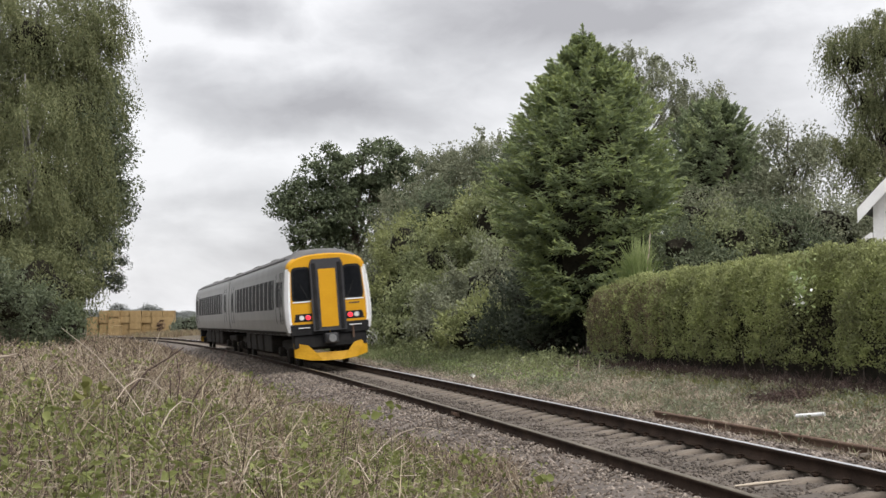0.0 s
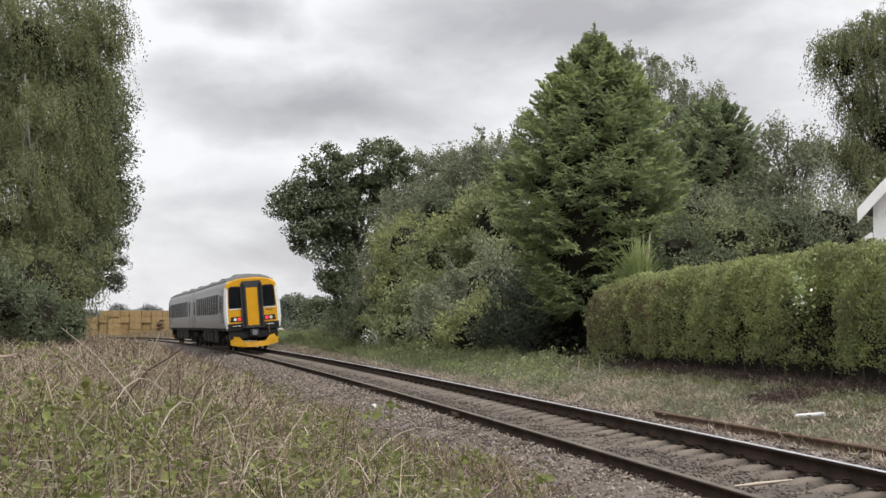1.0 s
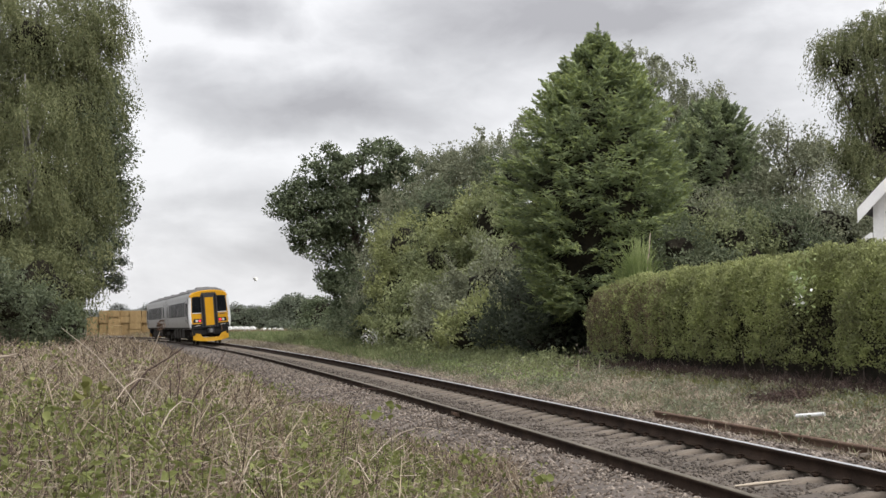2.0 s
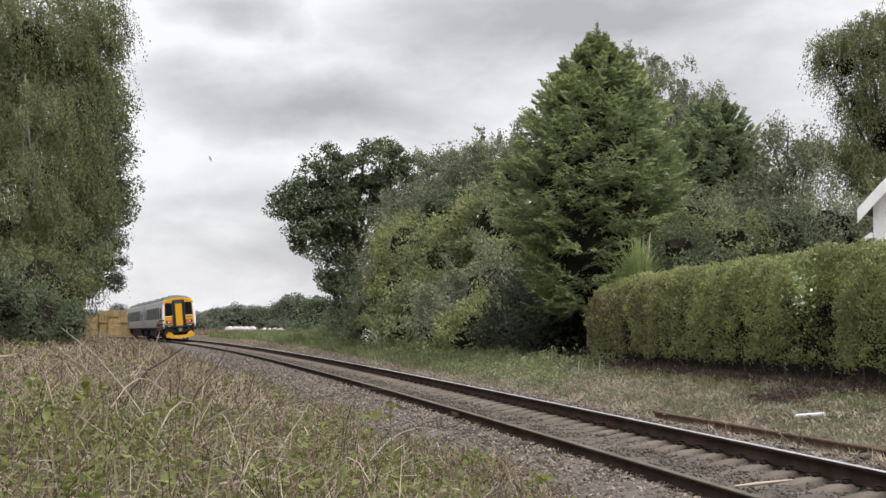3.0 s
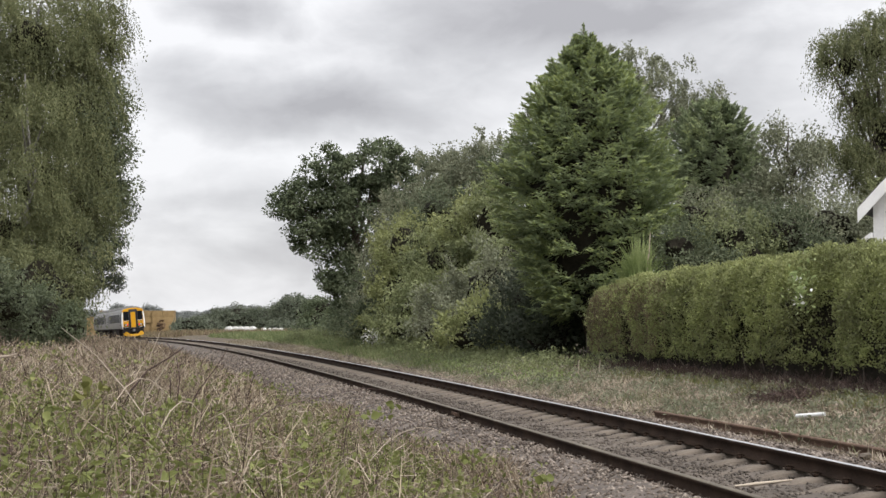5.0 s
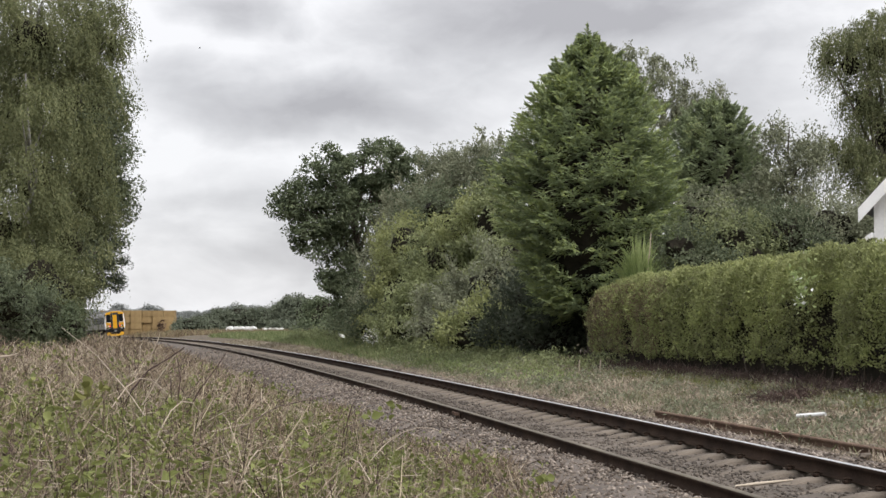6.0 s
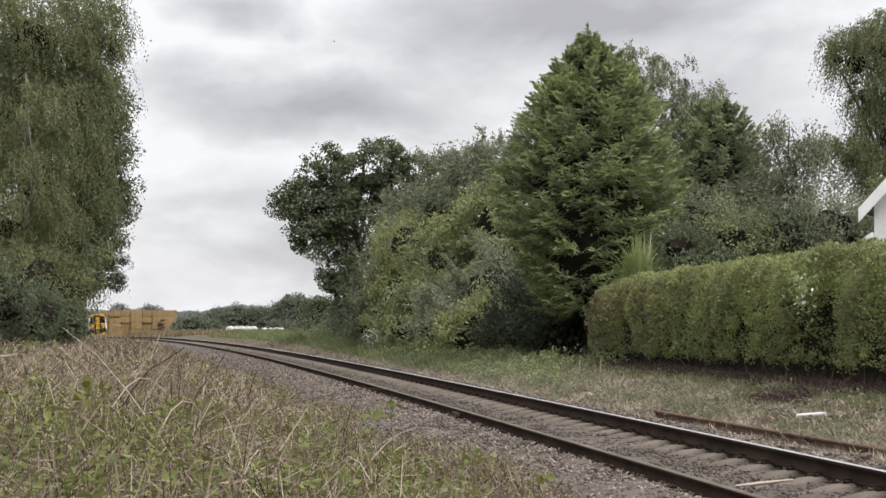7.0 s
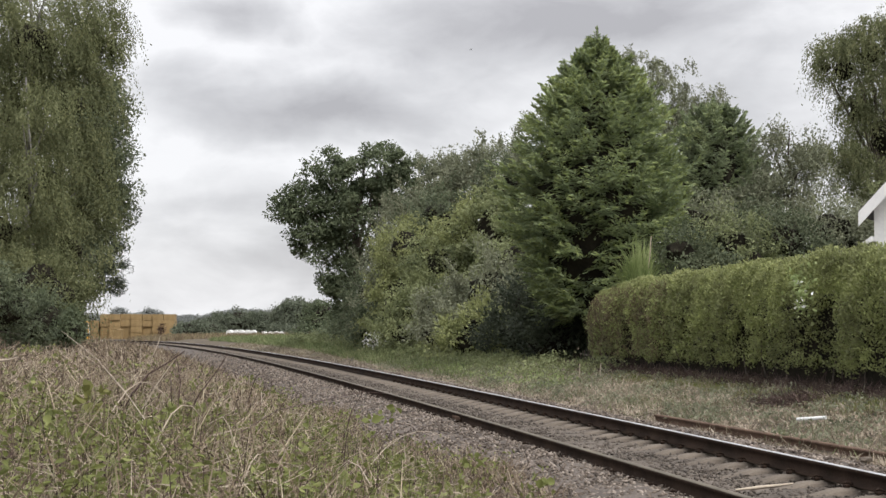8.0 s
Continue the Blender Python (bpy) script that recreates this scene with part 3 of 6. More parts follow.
        part("corner_strip", plate([(sd * 1.12, -0.009, 1.12), (sd * 1.262, -0.009, 1.45), (sd * 1.255, -0.009, 2.1), (sd * 1.18, -0.009, 3.0), (sd * 1.12, -0.009, 3.02), (sd * 1.185, -0.009, 2.0), (sd * 1.185, -0.009, 1.5)], 0.012), M["whitep"], front, "white edge of the cab end")
        part("lower_band", plate(q(0.01, 1.21, 1.03, 1.36, -0.014, -0.02), 0.02), M["black"], front)
        part("grab_rail", plate(q(0.62, 0.98, 1.235, 1.26, -0.06, 0), 0.03), M["whitep"], front, "white grab rail")
        if sd > 0:
            for k in range(6):
                part("number_bar", box((0.66 + k * 0.055, -0.006, 1.90), (0.70 + k * 0.055, 0.01, 1.955)), M["charcoal"], front, "dark unreadable numbering")
    # white corner pillars, standing a little proud of the cab end
    for sd in (-1, 1):
        zs = np.linspace(1.12, 3.1, 9)
        bm = bmesh.new()
        outer = [[(sd * (side_at(z) * k + o), y, z) for z in zs] for k, o, y in
                 ((0.998, 0.004, 0.12), (0.99, 0.008, 0.08), (0.972, 0.008, 0.03), (0.940, 0.0, -0.012))]
        loft(bm, outer)
        bmesh.ops.recalc_face_normals(bm, faces=bm.faces)
        part("corner_pillar", bm, M["whitep"], car, "white painted cab corner pillar", True)
    # gangway
    gw = part("gangway", plate([(-0.52, -0.13, 1.12), (0.52, -0.13, 1.12), (0.52, -0.13, 3.2), (0.44, -0.13, 3.36), (-0.44, -0.13, 3.36), (-0.52, -0.13, 3.2)], 0.16),
              M["charcoal"], car, "charcoal rubber gangway surround")
    for sd in (-1, 1):
        part("gangway_bellows", box((sd * 0.40 - 0.06, -0.17, 1.16), (sd * 0.40 + 0.06, -0.12, 3.24), 0.02), M["black"], gw)
    part("gangway_door", plate([(-0.265, -0.145, 1.24), (0.265, -0.145, 1.24), (0.265, -0.145, 3.04), (-0.265, -0.145, 3.04)], 0.02), M["yellow"], gw, "plain yellow gangway door")
    part("coupler", box((-0.2, -0.42, 0.72), (0.2, 0.1, 1.04), 0.04), M["charcoal"], car, "grey automatic coupler")
    bm = cyl(0.12, 0.1, (0, -0.46, 0.88), "Y", 14)
    part("coupler_face", bm, M["steel"], car)
    # snow plough under the cab
    bm = bmesh.new()
    lo = [(-1.14, 0.1, 0.34), (-0.72, -0.12, 0.24), (-0.3, -0.25, 0.2), (0.3, -0.25, 0.2), (0.72, -0.12, 0.24), (1.14, 0.1, 0.34)]
    hi = [(-1.16, 0.12, 0.80), (-0.72, -0.05, 0.70), (-0.5, -0.18, 0.46), (0.5, -0.18, 0.46), (0.72, -0.05, 0.70), (1.16, 0.12, 0.80)]
    back = [(x, y + 0.05, z) for x, y, z in hi]
    back2 = [(x, y + 0.05, z) for x, y, z in lo]
    loft(bm, [back2, lo, hi, back])
    bmesh.ops.recalc_face_normals(bm, faces=bm.faces)
    part("snow_plough", bm, M["yellowdirty"], car, "yellow plough blade below the cab")
    part("bufferbeam", box((-1.15, 0.05, 0.6), (1.15, 0.6, 1.04), 0.04), M["black"], car, "black equipment below the cab")
    part("hose", cyl(0.03, 0.4, (0.72, -0.03, 1.05), "Z", 8), M["rust2"], car)
    # doors, windows along both sides
    for sd in (-1, 1):
        for y0, y1, nm in ((0.72, 1.25, "crew_door"), (1.5, 2.6, "passenger_door"), (20.4, 21.5, "passenger_door")):
            d = part(nm, side_panel(y0, y1, 1.06, 3.0, sd, 0.006), M["silver"], car, "silver-grey sliding door")
            for y in (y0, y1):
                part("door_seal", side_panel(y - 0.035, y + 0.035, 1.05, 3.02, sd, 0.012), M["black"], d)
            part("door_window", side_panel(y0 + 0.22, y1 - 0.22, 1.95, 2.75, sd, 0.012), M["glass"], d)
        ys = [3.25] + [3.85 + 1.49 * k for k in range(10)] + [18.9]
        for k, y in enumerate(ys):
            w = 0.4 if k in (0, 11) else 1.14
            fr = part("window", side_panel(y, y + w, 1.88, 2.86, sd, 0.006), M["black"], car, "dark side window")
            part("pane", side_panel(y + 0.05, y + w - 0.05, 1.93, 2.56, sd, 0.011), M["glass"], fr)
            part("vent_pane", side_panel(y + 0.05, y + w - 0.05, 2.60, 2.82, sd, 0.011), M["glass"], fr)
        part("skirt_band", side_panel(0.55, L, 1.035, 1.16, sd, 0.004), M["gear"], car, "dark band along the lower edge")
        for y0, y1 in ((6.4, 9.0), (9.6, 11.5), (12.2, 14.2), (14.8, 16.4)):
            part("equipment_box", box((sd * 0.55, y0, 0.38), (sd * 1.2, y1, 1.03), 0.04), M["gear"], car)
    part("engine", box((-0.5, 7.5, 0.42), (0.5, 13.5, 1.03), 0.05), M["gear"], car)
    for yb in (3.5, 19.5):
        bogie = part("bogie", box((-0.95, yb - 1.7, 0.5), (0.95, yb + 1.7, 0.82), 0.06), M["gear"], car, "grimy wheel bogie")
        for dy in (-1.3, 1.3):
            for sd in (-1, 1):
                bm = cyl(0.42, 0.12, (sd * 0.752, yb + dy, 0.42), "X", 28)
                bm2 = cyl(0.455, 0.03, (sd * 0.69, yb + dy, 0.42), "X", 28)
                me = bpy.data.meshes.new("flange")
                bm2.to_mesh(me)
                bm.from_mesh(me)
                bm2.free()
                part("wheel", bm, M["gear"], bogie)
                part("axle_box", box((sd * 1.0 - 0.12, yb + dy - 0.18, 0.28), (sd * 1.0 + 0.12, yb + dy + 0.18, 0.6), 0.04), M["gear"], bogie)
    return car


REAR_CAR = train_car()
FRONT_CAR = copy_thing(REAR_CAR, Matrix())


def car_pose(back, turned):
    """Pose of a car whose near end stands at 'back' along the line."""
    a, b = Vector(on(back + 3.5, 0)), Vector(on(back + 19.5, 0))
    y = (b - a).normalized()
    x = Vector((y.y, -y.x, 0)).normalized()
    x = (x * math.cos(CANT) + Vector((0, 0, 1)) * math.sin(CANT)).normalized()
    z = x.cross(y).normalized()
    x = y.cross(z)
    o = a - y * 3.5
    if turned:
        o, x, y = o + y * 23.0, -x, -y
    m = Matrix((x, y, z)).transposed().to_4x4()
    m.translation = o
    return m


def train_at(t):
    return 37.43 + 25.628 * t + 0.2234 * t * t


# ---------------------------------------------------------------- trees and bushes
def blob_clumps(blobs, per_area, rng, inner=0.62):
    """Clump centres in the outer shell of rounded masses, with the way out of each."""
    cs, outs = [], []
    for cx, cy, cz, rx, ry, rz in blobs:
        n = int(per_area * (rx * ry + ry * rz + rx * rz)) + 4
        d = unit(rng.normal(size=(n, 3)))
        k = rng.uniform(inner ** 3, 1.12, n) ** (1 / 3)
        bump = 1 + 0.16 * np.sin(d[:, 0] * 5 + cx) * np.cos(d[:, 2] * 6 + cz) + rng.normal(0, 0.06, n)
        cs.append(np.array([cx, cy, cz]) + d * (k * bump)[:, None] * np.array([rx, ry, rz]))
        outs.append(d)
    return np.concatenate(cs), np.concatenate(outs)


def leaf_crown(blobs, rng, per_area, per_clump, leaf, spread=0.28, droop=0.0, width=0.55, inner=0.62, shoots=0, shoot_len=0.8):
    c, o = blob_clumps(blobs, per_area, rng, inner)
    big = np.repeat(rng.uniform(0.5, 1.4, len(c)), per_clump)[:, None]
    n = len(c) * per_clump
    c, o = np.repeat(c, per_clump, 0), np.repeat(o, per_clump, 0)
    way = unit(rng.normal(0, 1, (n, 3)))
    off = way * rng.uniform(0.1, 1, (n, 1)) ** 0.45 * spread * 1.7 * big * np.array([1, 1, 0.68])
    face = way * 0.8 + o * 0.4 + np.array([0, 0, 0.8])
    if droop:
        # strands of leaves that arch out of each clump and hang down
        per = 15
        k = n // per
        pick = rng.integers(0, n, k)
        t = np.tile(np.linspace(0, 1, per), k)[:, None]
        ln = np.repeat(rng.uniform(0.5, 1.4, (k, 1)) * droop * big[pick], per, 0)
        away = np.repeat(unit(o[pick] * np.array([1, 1, 0]) + rng.normal(0, 0.35, (k, 3)) * np.array([1, 1, 0])), per, 0)
        n = k * per
        c = np.repeat(c[pick] + off[pick] * np.array([0.7, 0.7, 0.55]), per, 0)
        off = away * ln * 0.38 * t ** 0.6 + np.array([0, 0, -1.0]) * ln * t ** 1.35 + rng.normal(0, leaf * 0.42, (n, 3))
        along = np.array([0, 0, -1.0]) + away * 0.6 * (1 - t) + rng.normal(0, 0.4, (n, 3))
        face = away + rng.normal(0, 0.4, (n, 3)) + np.array([0, 0, 0.5])
    else:
        along = way * 0.8 + rng.normal(0, 0.7, (n, 3)) + np.array([0, 0, -0.2])
    made = [leaves(c + off, along, leaf, rng, width, face=face, loose=0.4)]
    if shoots:
        # leafy twigs that stand out of the crown and break its outline
        cc, oo = blob_clumps(blobs, per_area, rng, 0.93)
        pick = rng.choice(np.nonzero(oo[:, 2] > -0.25)[0], shoots)
        way = unit(oo[pick] * 0.6 + np.array([0, 0, 0.75 if not droop else -0.6]) + rng.normal(0, 0.28, (shoots, 3)))
        per = 16
        t = np.tile(np.linspace(0.0, 1.0, per), shoots)[:, None]
        ln = np.repeat(rng.uniform(0.5, 1.25, shoots) * shoot_len, per)[:, None]
        w2, p = np.repeat(way, per, 0), np.repeat(cc[pick], per, 0)
        pts = p + w2 * ln * t + np.array([0, 0, -0.18]) * ln * t ** 2 + rng.normal(0, leaf * 0.45, (shoots * per, 3))
        made.append(leaves(pts, w2 + rng.normal(0, 0.55, (shoots * per, 3)), leaf * 0.95, rng, width, flat=0.3))
    return joined(made)


def stems(base, top, blobs, r0, rng, limbs=7, seg=7):
    """A leaning tapered trunk, and limbs from it into the masses of the crown."""
    base, top = np.array(base, float), np.array(top, float)
    t = np.linspace(0, 1, 9)[:, None]
    pts = base + (top - base) * t + rng.normal(0, 0.10, (9, 3)) * np.array([1, 1, 0]) * np.minimum(t * 3, 1)
    trunk = tube(pts, np.linspace(r0, r0 * 0.2, 9) * np.where(np.arange(9) == 0, 1.3, 1), seg)
    out = []
    for i in range(limbs):
        b = blobs[i % len(blobs)]
        k = rng.uniform(0.25, 0.8)
        a = base + (top - base) * k
        e = np.array(b[:3]) + rng.normal(0, 0.45, 3) * np.array(b[3:])
        if e[2] < a[2] - 0.5:
            e[2] = a[2] + 0.4
        mid = (a + e) / 2 + np.array([0, 0, 0.25 * np.linalg.norm(e - a) * 0.4])
        tt = np.linspace(0, 1, 6)[:, None]
        p = (1 - tt) ** 2 * a + 2 * tt * (1 - tt) * mid + tt ** 2 * e
        out.append(tube(p, np.linspace(r0 * 0.42, r0 * 0.07, 6), 5))
    return trunk, out


def tree(name, label, base_xy, top_z, blobs, leafmat_, barkmat, seed, per_area=26, per_clump=26, leaf=0.12,
         spread=0.28, droop=0.0, r0=0.2, limbs=7, width=0.55, category="tree", group="", inner=0.62, shoots=0, shoot_len=0.8, core=0.0):
    """A tree or bush about its own foot: trunk, limbs and a crown of single leaves."""
    rng = np.random.default_rng(seed)
    z = ground_at(*base_xy) - 0.05
    foot = np.array([base_xy[0], base_xy[1], z])
    rel = [(b[0] - foot[0], b[1] - foot[1], b[2] - z, *b[3:]) for b in blobs]
    ob = empty(name, pose(*foot))
    tagged(ob, label, category, group)
    trunk, lim = stems((0, 0, 0), (rel[0][0] * 0.6, rel[0][1] * 0.6, top_z - z), rel, r0, rng, limbs)
    part_np("trunk", *trunk, barkmat, ob)
    for q in lim:
        part_np("limb", *q, barkmat, ob)
    part_np("crown", *leaf_crown(rel, rng, per_area, per_clump, leaf, spread, droop, width, inner, shoots, shoot_len), leafmat_, ob)
    # near-black shell: painted shade between the leaf clumps
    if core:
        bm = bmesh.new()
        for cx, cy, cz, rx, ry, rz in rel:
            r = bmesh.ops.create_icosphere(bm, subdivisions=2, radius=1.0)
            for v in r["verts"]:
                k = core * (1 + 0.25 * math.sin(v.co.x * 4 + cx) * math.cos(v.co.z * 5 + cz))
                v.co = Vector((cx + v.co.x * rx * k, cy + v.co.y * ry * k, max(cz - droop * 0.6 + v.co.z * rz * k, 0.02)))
        part("core", bm, M["core"], ob, "near-black shell painting the shade inside the crown")
    return ob


def b_(p, rx, rz, ry=None):
    return (*p[:3], rx, ry if ry else rx, rz)


CONE_U = [0, 0.12, 0.30, 0.40, 0.49, 0.58, 0.67, 0.75, 0.84, 0.93, 1.0]
CONE_R = [0.42, 0.60, 0.86, 0.95, 1.0, 0.95, 0.85, 0.71, 0.49, 0.22, 0.03]
DOME_R = [0.70, 0.82, 0.95, 1.0, 1.0, 0.99, 0.97, 0.92, 0.76, 0.50, 0.10]


def conifer(name, label, apex, radius, seed, m, tip, boughs=420, twigs=11, leaf=0.15, shape=CONE_R, low=0.1):
    """A cypress of feathered boughs that sweep out from the trunk, droop, and turn up at the tip."""
    rng = np.random.default_rng(seed)
    x, y, zt = apex
    z = ground_at(x, y) - 0.05
    h = zt - z
    ob = empty(name, pose(x, y, z))
    tagged(ob, label, "conifer")
    part_np("trunk", *tube([(0, 0, h * k) for k in np.linspace(0, 0.97, 8)], np.linspace(0.3, 0.03, 8), 8), M["bark"], ob)
    up = np.array([0, 0, 1.0])
    i = np.arange(boughs)
    u = low + (0.98 - low) * ((i + rng.uniform(0, 1, boughs)) / boughs) ** 0.85
    ang = i * 2.39996 + rng.normal(0, 0.35, boughs)
    lumps = 1 + 0.07 * np.sin(ang * 3 + u * 9) + 0.06 * np.sin(ang * 7 - u * 23)
    R = radius * np.interp(u, CONE_U, shape) * lumps * rng.uniform(0.82, 1.06, boughs)
    out = np.stack([np.cos(ang), np.sin(ang), np.zeros(boughs)], 1)
    # each bough bends a little sideways, as the wind sets it
    side = np.stack([-out[:, 1], out[:, 0], np.zeros(boughs)], 1)
    sweep = rng.normal(0.12, 0.22, boughs)
    length = np.clip(R * 0.62, 0.25, 1.9)
    rise_ = rng.uniform(-0.12, 0.16, boughs) + np.interp(u, [0, 0.55, 1.0], [-0.05, 0.05, 0.6])

    def axis(k, t):
        """Points at t along boughs k, and their ways on."""
        t = t[:, None]
        base = out[k] * (R[k] - length[k])[:, None] + up * (u[k] * h)[:, None]
        ln, sw, rs = length[k][:, None], sweep[k][:, None], rise_[k][:, None]
        p = base + out[k] * ln * t + side[k] * ln * sw * t ** 2 + up * ln * (-0.42 * t + (0.42 + rs) * t ** 2.2)
        d = out[k] + side[k] * 2 * sw * t + up * (-0.42 + 2.2 * (0.42 + rs) * t ** 1.2)
        return p, unit(d)

    # twigs in a flat feather along both sides of each bough
    k = np.repeat(i, twigs * 2)
    t = np.tile(np.repeat(np.linspace(0.18, 1.0, twigs), 2), boughs) + rng.normal(0, 0.025, len(k))
    hand = np.tile([-1.0, 1.0], boughs * twigs)
    p, d = axis(k, np.clip(t, 0.05, 1.0))
    tw = unit(d * 0.85 + side[k] * hand[:, None] * rng.uniform(0.45, 0.95, len(k))[:, None] + up * rng.normal(0.10, 0.16, len(k))[:, None])
    tl = np.clip(length[k] * 0.46, 0.16, 0.62) * (1.08 - 0.55 * t) * rng.uniform(0.7, 1.3, len(k))
    per = 9
    K, T = np.repeat(np.arange(len(k)), per), np.tile(np.linspace(0.08, 1.0, per), len(k))
    C = p[K] + tw[K] * (tl[K] * T)[:, None] - up * (0.26 * tl[K] * T ** 2)[:, None] + rng.normal(0, 0.022, (len(K), 3))
    along = tw[K] + rng.normal(0, 0.20, (len(K), 3)) - up * (0.25 * T)[:, None]
    face = up + out[k[K]] * 0.7
    young = (t[K] > 0.74) & (T > 0.45) | (T > 0.90)
    young &= rng.uniform(0, 1, len(K)) < 0.55
    for nm, keep, mm in (("crown", ~young, m), ("new_growth", young, tip)):
        part_np(nm, *leaves(C[keep], along[keep], leaf, rng, 0.24, 0.08, face=face[keep], loose=0.3), mm, ob)
    part_np("leader", *tube([(0, 0, h * 0.9), (0.03, 0, h * 0.99), (-0.04, 0, h + 0.34)], [0.03, 0.018, 0.005], 5), M["bark"], ob)
    n = 90
    t = rng.uniform(-0.9, 0.34, n)
    c = np.stack([rng.normal(0, 0.15, n) * (0.42 - t), rng.normal(0, 0.15, n) * (0.42 - t), h + t], 1)
    part_np("tip_spray", *leaves(c, c * np.array([5.0, 5.0, 0]) + np.array([0, 0, 0.5]), leaf * 0.9, rng, 0.34), m, ob)
    # near-black shell: dead inner boughs, with their shade painted in
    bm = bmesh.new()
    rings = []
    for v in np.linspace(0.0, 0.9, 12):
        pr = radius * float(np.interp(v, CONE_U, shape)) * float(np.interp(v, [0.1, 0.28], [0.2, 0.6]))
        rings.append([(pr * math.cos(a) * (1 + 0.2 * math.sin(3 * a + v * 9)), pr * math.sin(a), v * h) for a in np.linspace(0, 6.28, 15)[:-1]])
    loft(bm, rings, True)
    part("core", bm, M["core"], ob, "near-black shell for dead inner boughs and their painted shade")
    return ob


def plant_trees():
    # tall trees beside the verge
    tree("birch_tree", "tall weeping silver birch with dense drooping foliage", (-13.9, 50.0), 14.5,
         [b_((-13.75, 50.00, 11.17), 2.45, 2.0), b_((-14.67, 50.00, 8.50), 2.26, 2.2), b_((-12.78, 50.00, 9.07), 1.79, 2.0), b_((-13.51, 50.00, 6.41), 2.26, 2.0), b_((-14.52, 49.00, 4.64), 2.08, 1.8),
          b_((-12.54, 50.00, 4.33), 1.32, 1.9), b_((-13.39, 49.00, 2.79), 1.70, 1.3), b_((-12.00, 51.00, 11.56), 0.85, 1.2), b_((-11.35, 51.00, 11.27), 0.38, 0.9), b_((-16.03, 50.00, 10.79), 2.2, 2.8)],
         M["birch"], M["birchbark"], 11, 5.6, 290, 0.088, 0.50, 1.05, 0.17, 12, 0.5, shoots=500, shoot_len=0.8, core=0.33)
    tree("birch_tree", "slender birch with pale trunk among the tall trees", (-13.2, 48.3), 9.0,
         [b_((-13.17, 46.50, 5.36), 1.21, 1.5), b_((-12.76, 46.50, 7.66), 1.04, 1.2), b_((-13.41, 46.50, 3.25), 1.04, 1.0)],
         M["birch"], M["birchbark"], 12, 6, 190, 0.088, 0.4, 0.9, 0.13, 6, 0.5)
    tree("sycamore_tree", "dark broadleaf tree with dense rounded foliage", (-16.0, 62.0), 11.8,
         [b_((-14.35, 62.00, 9.71), 1.05, 1.64), b_((-14.15, 62.00, 7.59), 1.0, 1.75), b_((-14.63, 62.00, 6.64), 1.40, 2.57), b_((-15.14, 63.00, 10.32), 1.40, 2.11), b_((-13.70, 62.00, 6.17), 0.48, 0.6),
          b_((-16.13, 62.00, 3.83), 1.54, 2.11)],
         M["dark"], M["bark"], 13, 3.6, 210, 0.15, 0.5, 0.0, 0.25, 9, shoots=200, shoot_len=0.45, core=0.5)
    tree("pine_tree", "dark pine with upturned bough tips", (-18.6, 76.0), 6.4,
         [b_((-17.20, 76.00, 5.56), 0.52, 0.26), b_((-16.99, 76.00, 4.87), 0.75, 0.29), b_((-16.87, 76.00, 3.95), 0.80, 0.32), b_((-17.09, 76.00, 2.97), 0.69, 0.40), b_((-18.43, 77.00, 4.39), 1.38, 1.72),
          b_((-19.09, 76.00, 2.06), 0.80, 0.97), b_((-17.89, 76.00, 2.57), 0.40, 0.26)],
         M["pine"], M["bark"], 14, 9, 110, 0.17, 0.32, 0.0, 0.2, 9, 0.25)
    for i, p in enumerate(P_LEFT):
        m = ("dark", "oak", "dark", "birch", "dark")[i]
        tree("verge_bush", "green bramble and elder bush below the tall trees", p[:2], p[2],
             [b_(p, p[3], p[4]), b_((p[0] + 0.5, p[1] + 0.4, p[2] - 0.35), p[3] * 0.8, p[4] * 0.7)],
             M[m], M["bark"], 20 + i, 6, 160, 0.085, 0.32, 0.0, 0.06, 5, shoots=80, shoot_len=0.5, core=0.6, category="bush", group="bushes below the trees")
    # oak at the end of the thicket
    tree("oak_tree", "spreading oak with dark lobed foliage and gaps", (-6.2, 96.0), 11.4,
         [b_((-4.28, 95.00, 10.82), 1.72, 1.29), b_((-6.97, 95.00, 9.74), 1.97, 1.72), b_((-8.94, 95.00, 8.48), 1.36, 1.08), b_((-8.04, 95.00, 6.14), 1.51, 1.36),
          b_((-5.04, 96.00, 7.28), 2.51, 2.51), b_((-6.60, 95.00, 3.99), 1.22, 1.43), b_((-1.98, 97.00, 9.54), 2.15, 1.79), b_((-5.69, 95.00, 1.12), 1.61, 1.61), b_((-9.84, 95.00, 7.86), 0.65, 0.50)],
         M["oak"], M["bark"], 31, 3.0, 190, 0.2, 0.48, 0.0, 0.34, 16, 0.62, inner=0.74, shoots=300, shoot_len=0.55)
    tree("ash_tree", "thin-topped ash tree rising behind the thicket", (1.6, 90.0), 10.8,
         [b_((-0.48, 90.00, 8.96), 1.87, 1.77), b_((1.53, 88.00, 8.46), 2.04, 1.87), b_((3.12, 86.00, 9.61), 1.53, 1.87), b_((-1.46, 88.00, 5.80), 2.38, 2.38), b_((0.54, 90.00, 9.99), 1.02, 1.19)],
         M["willow"], M["bark"], 32, 3, 190, 0.16, 0.52, 0.0, 0.2, 12, shoots=500, shoot_len=1.1)
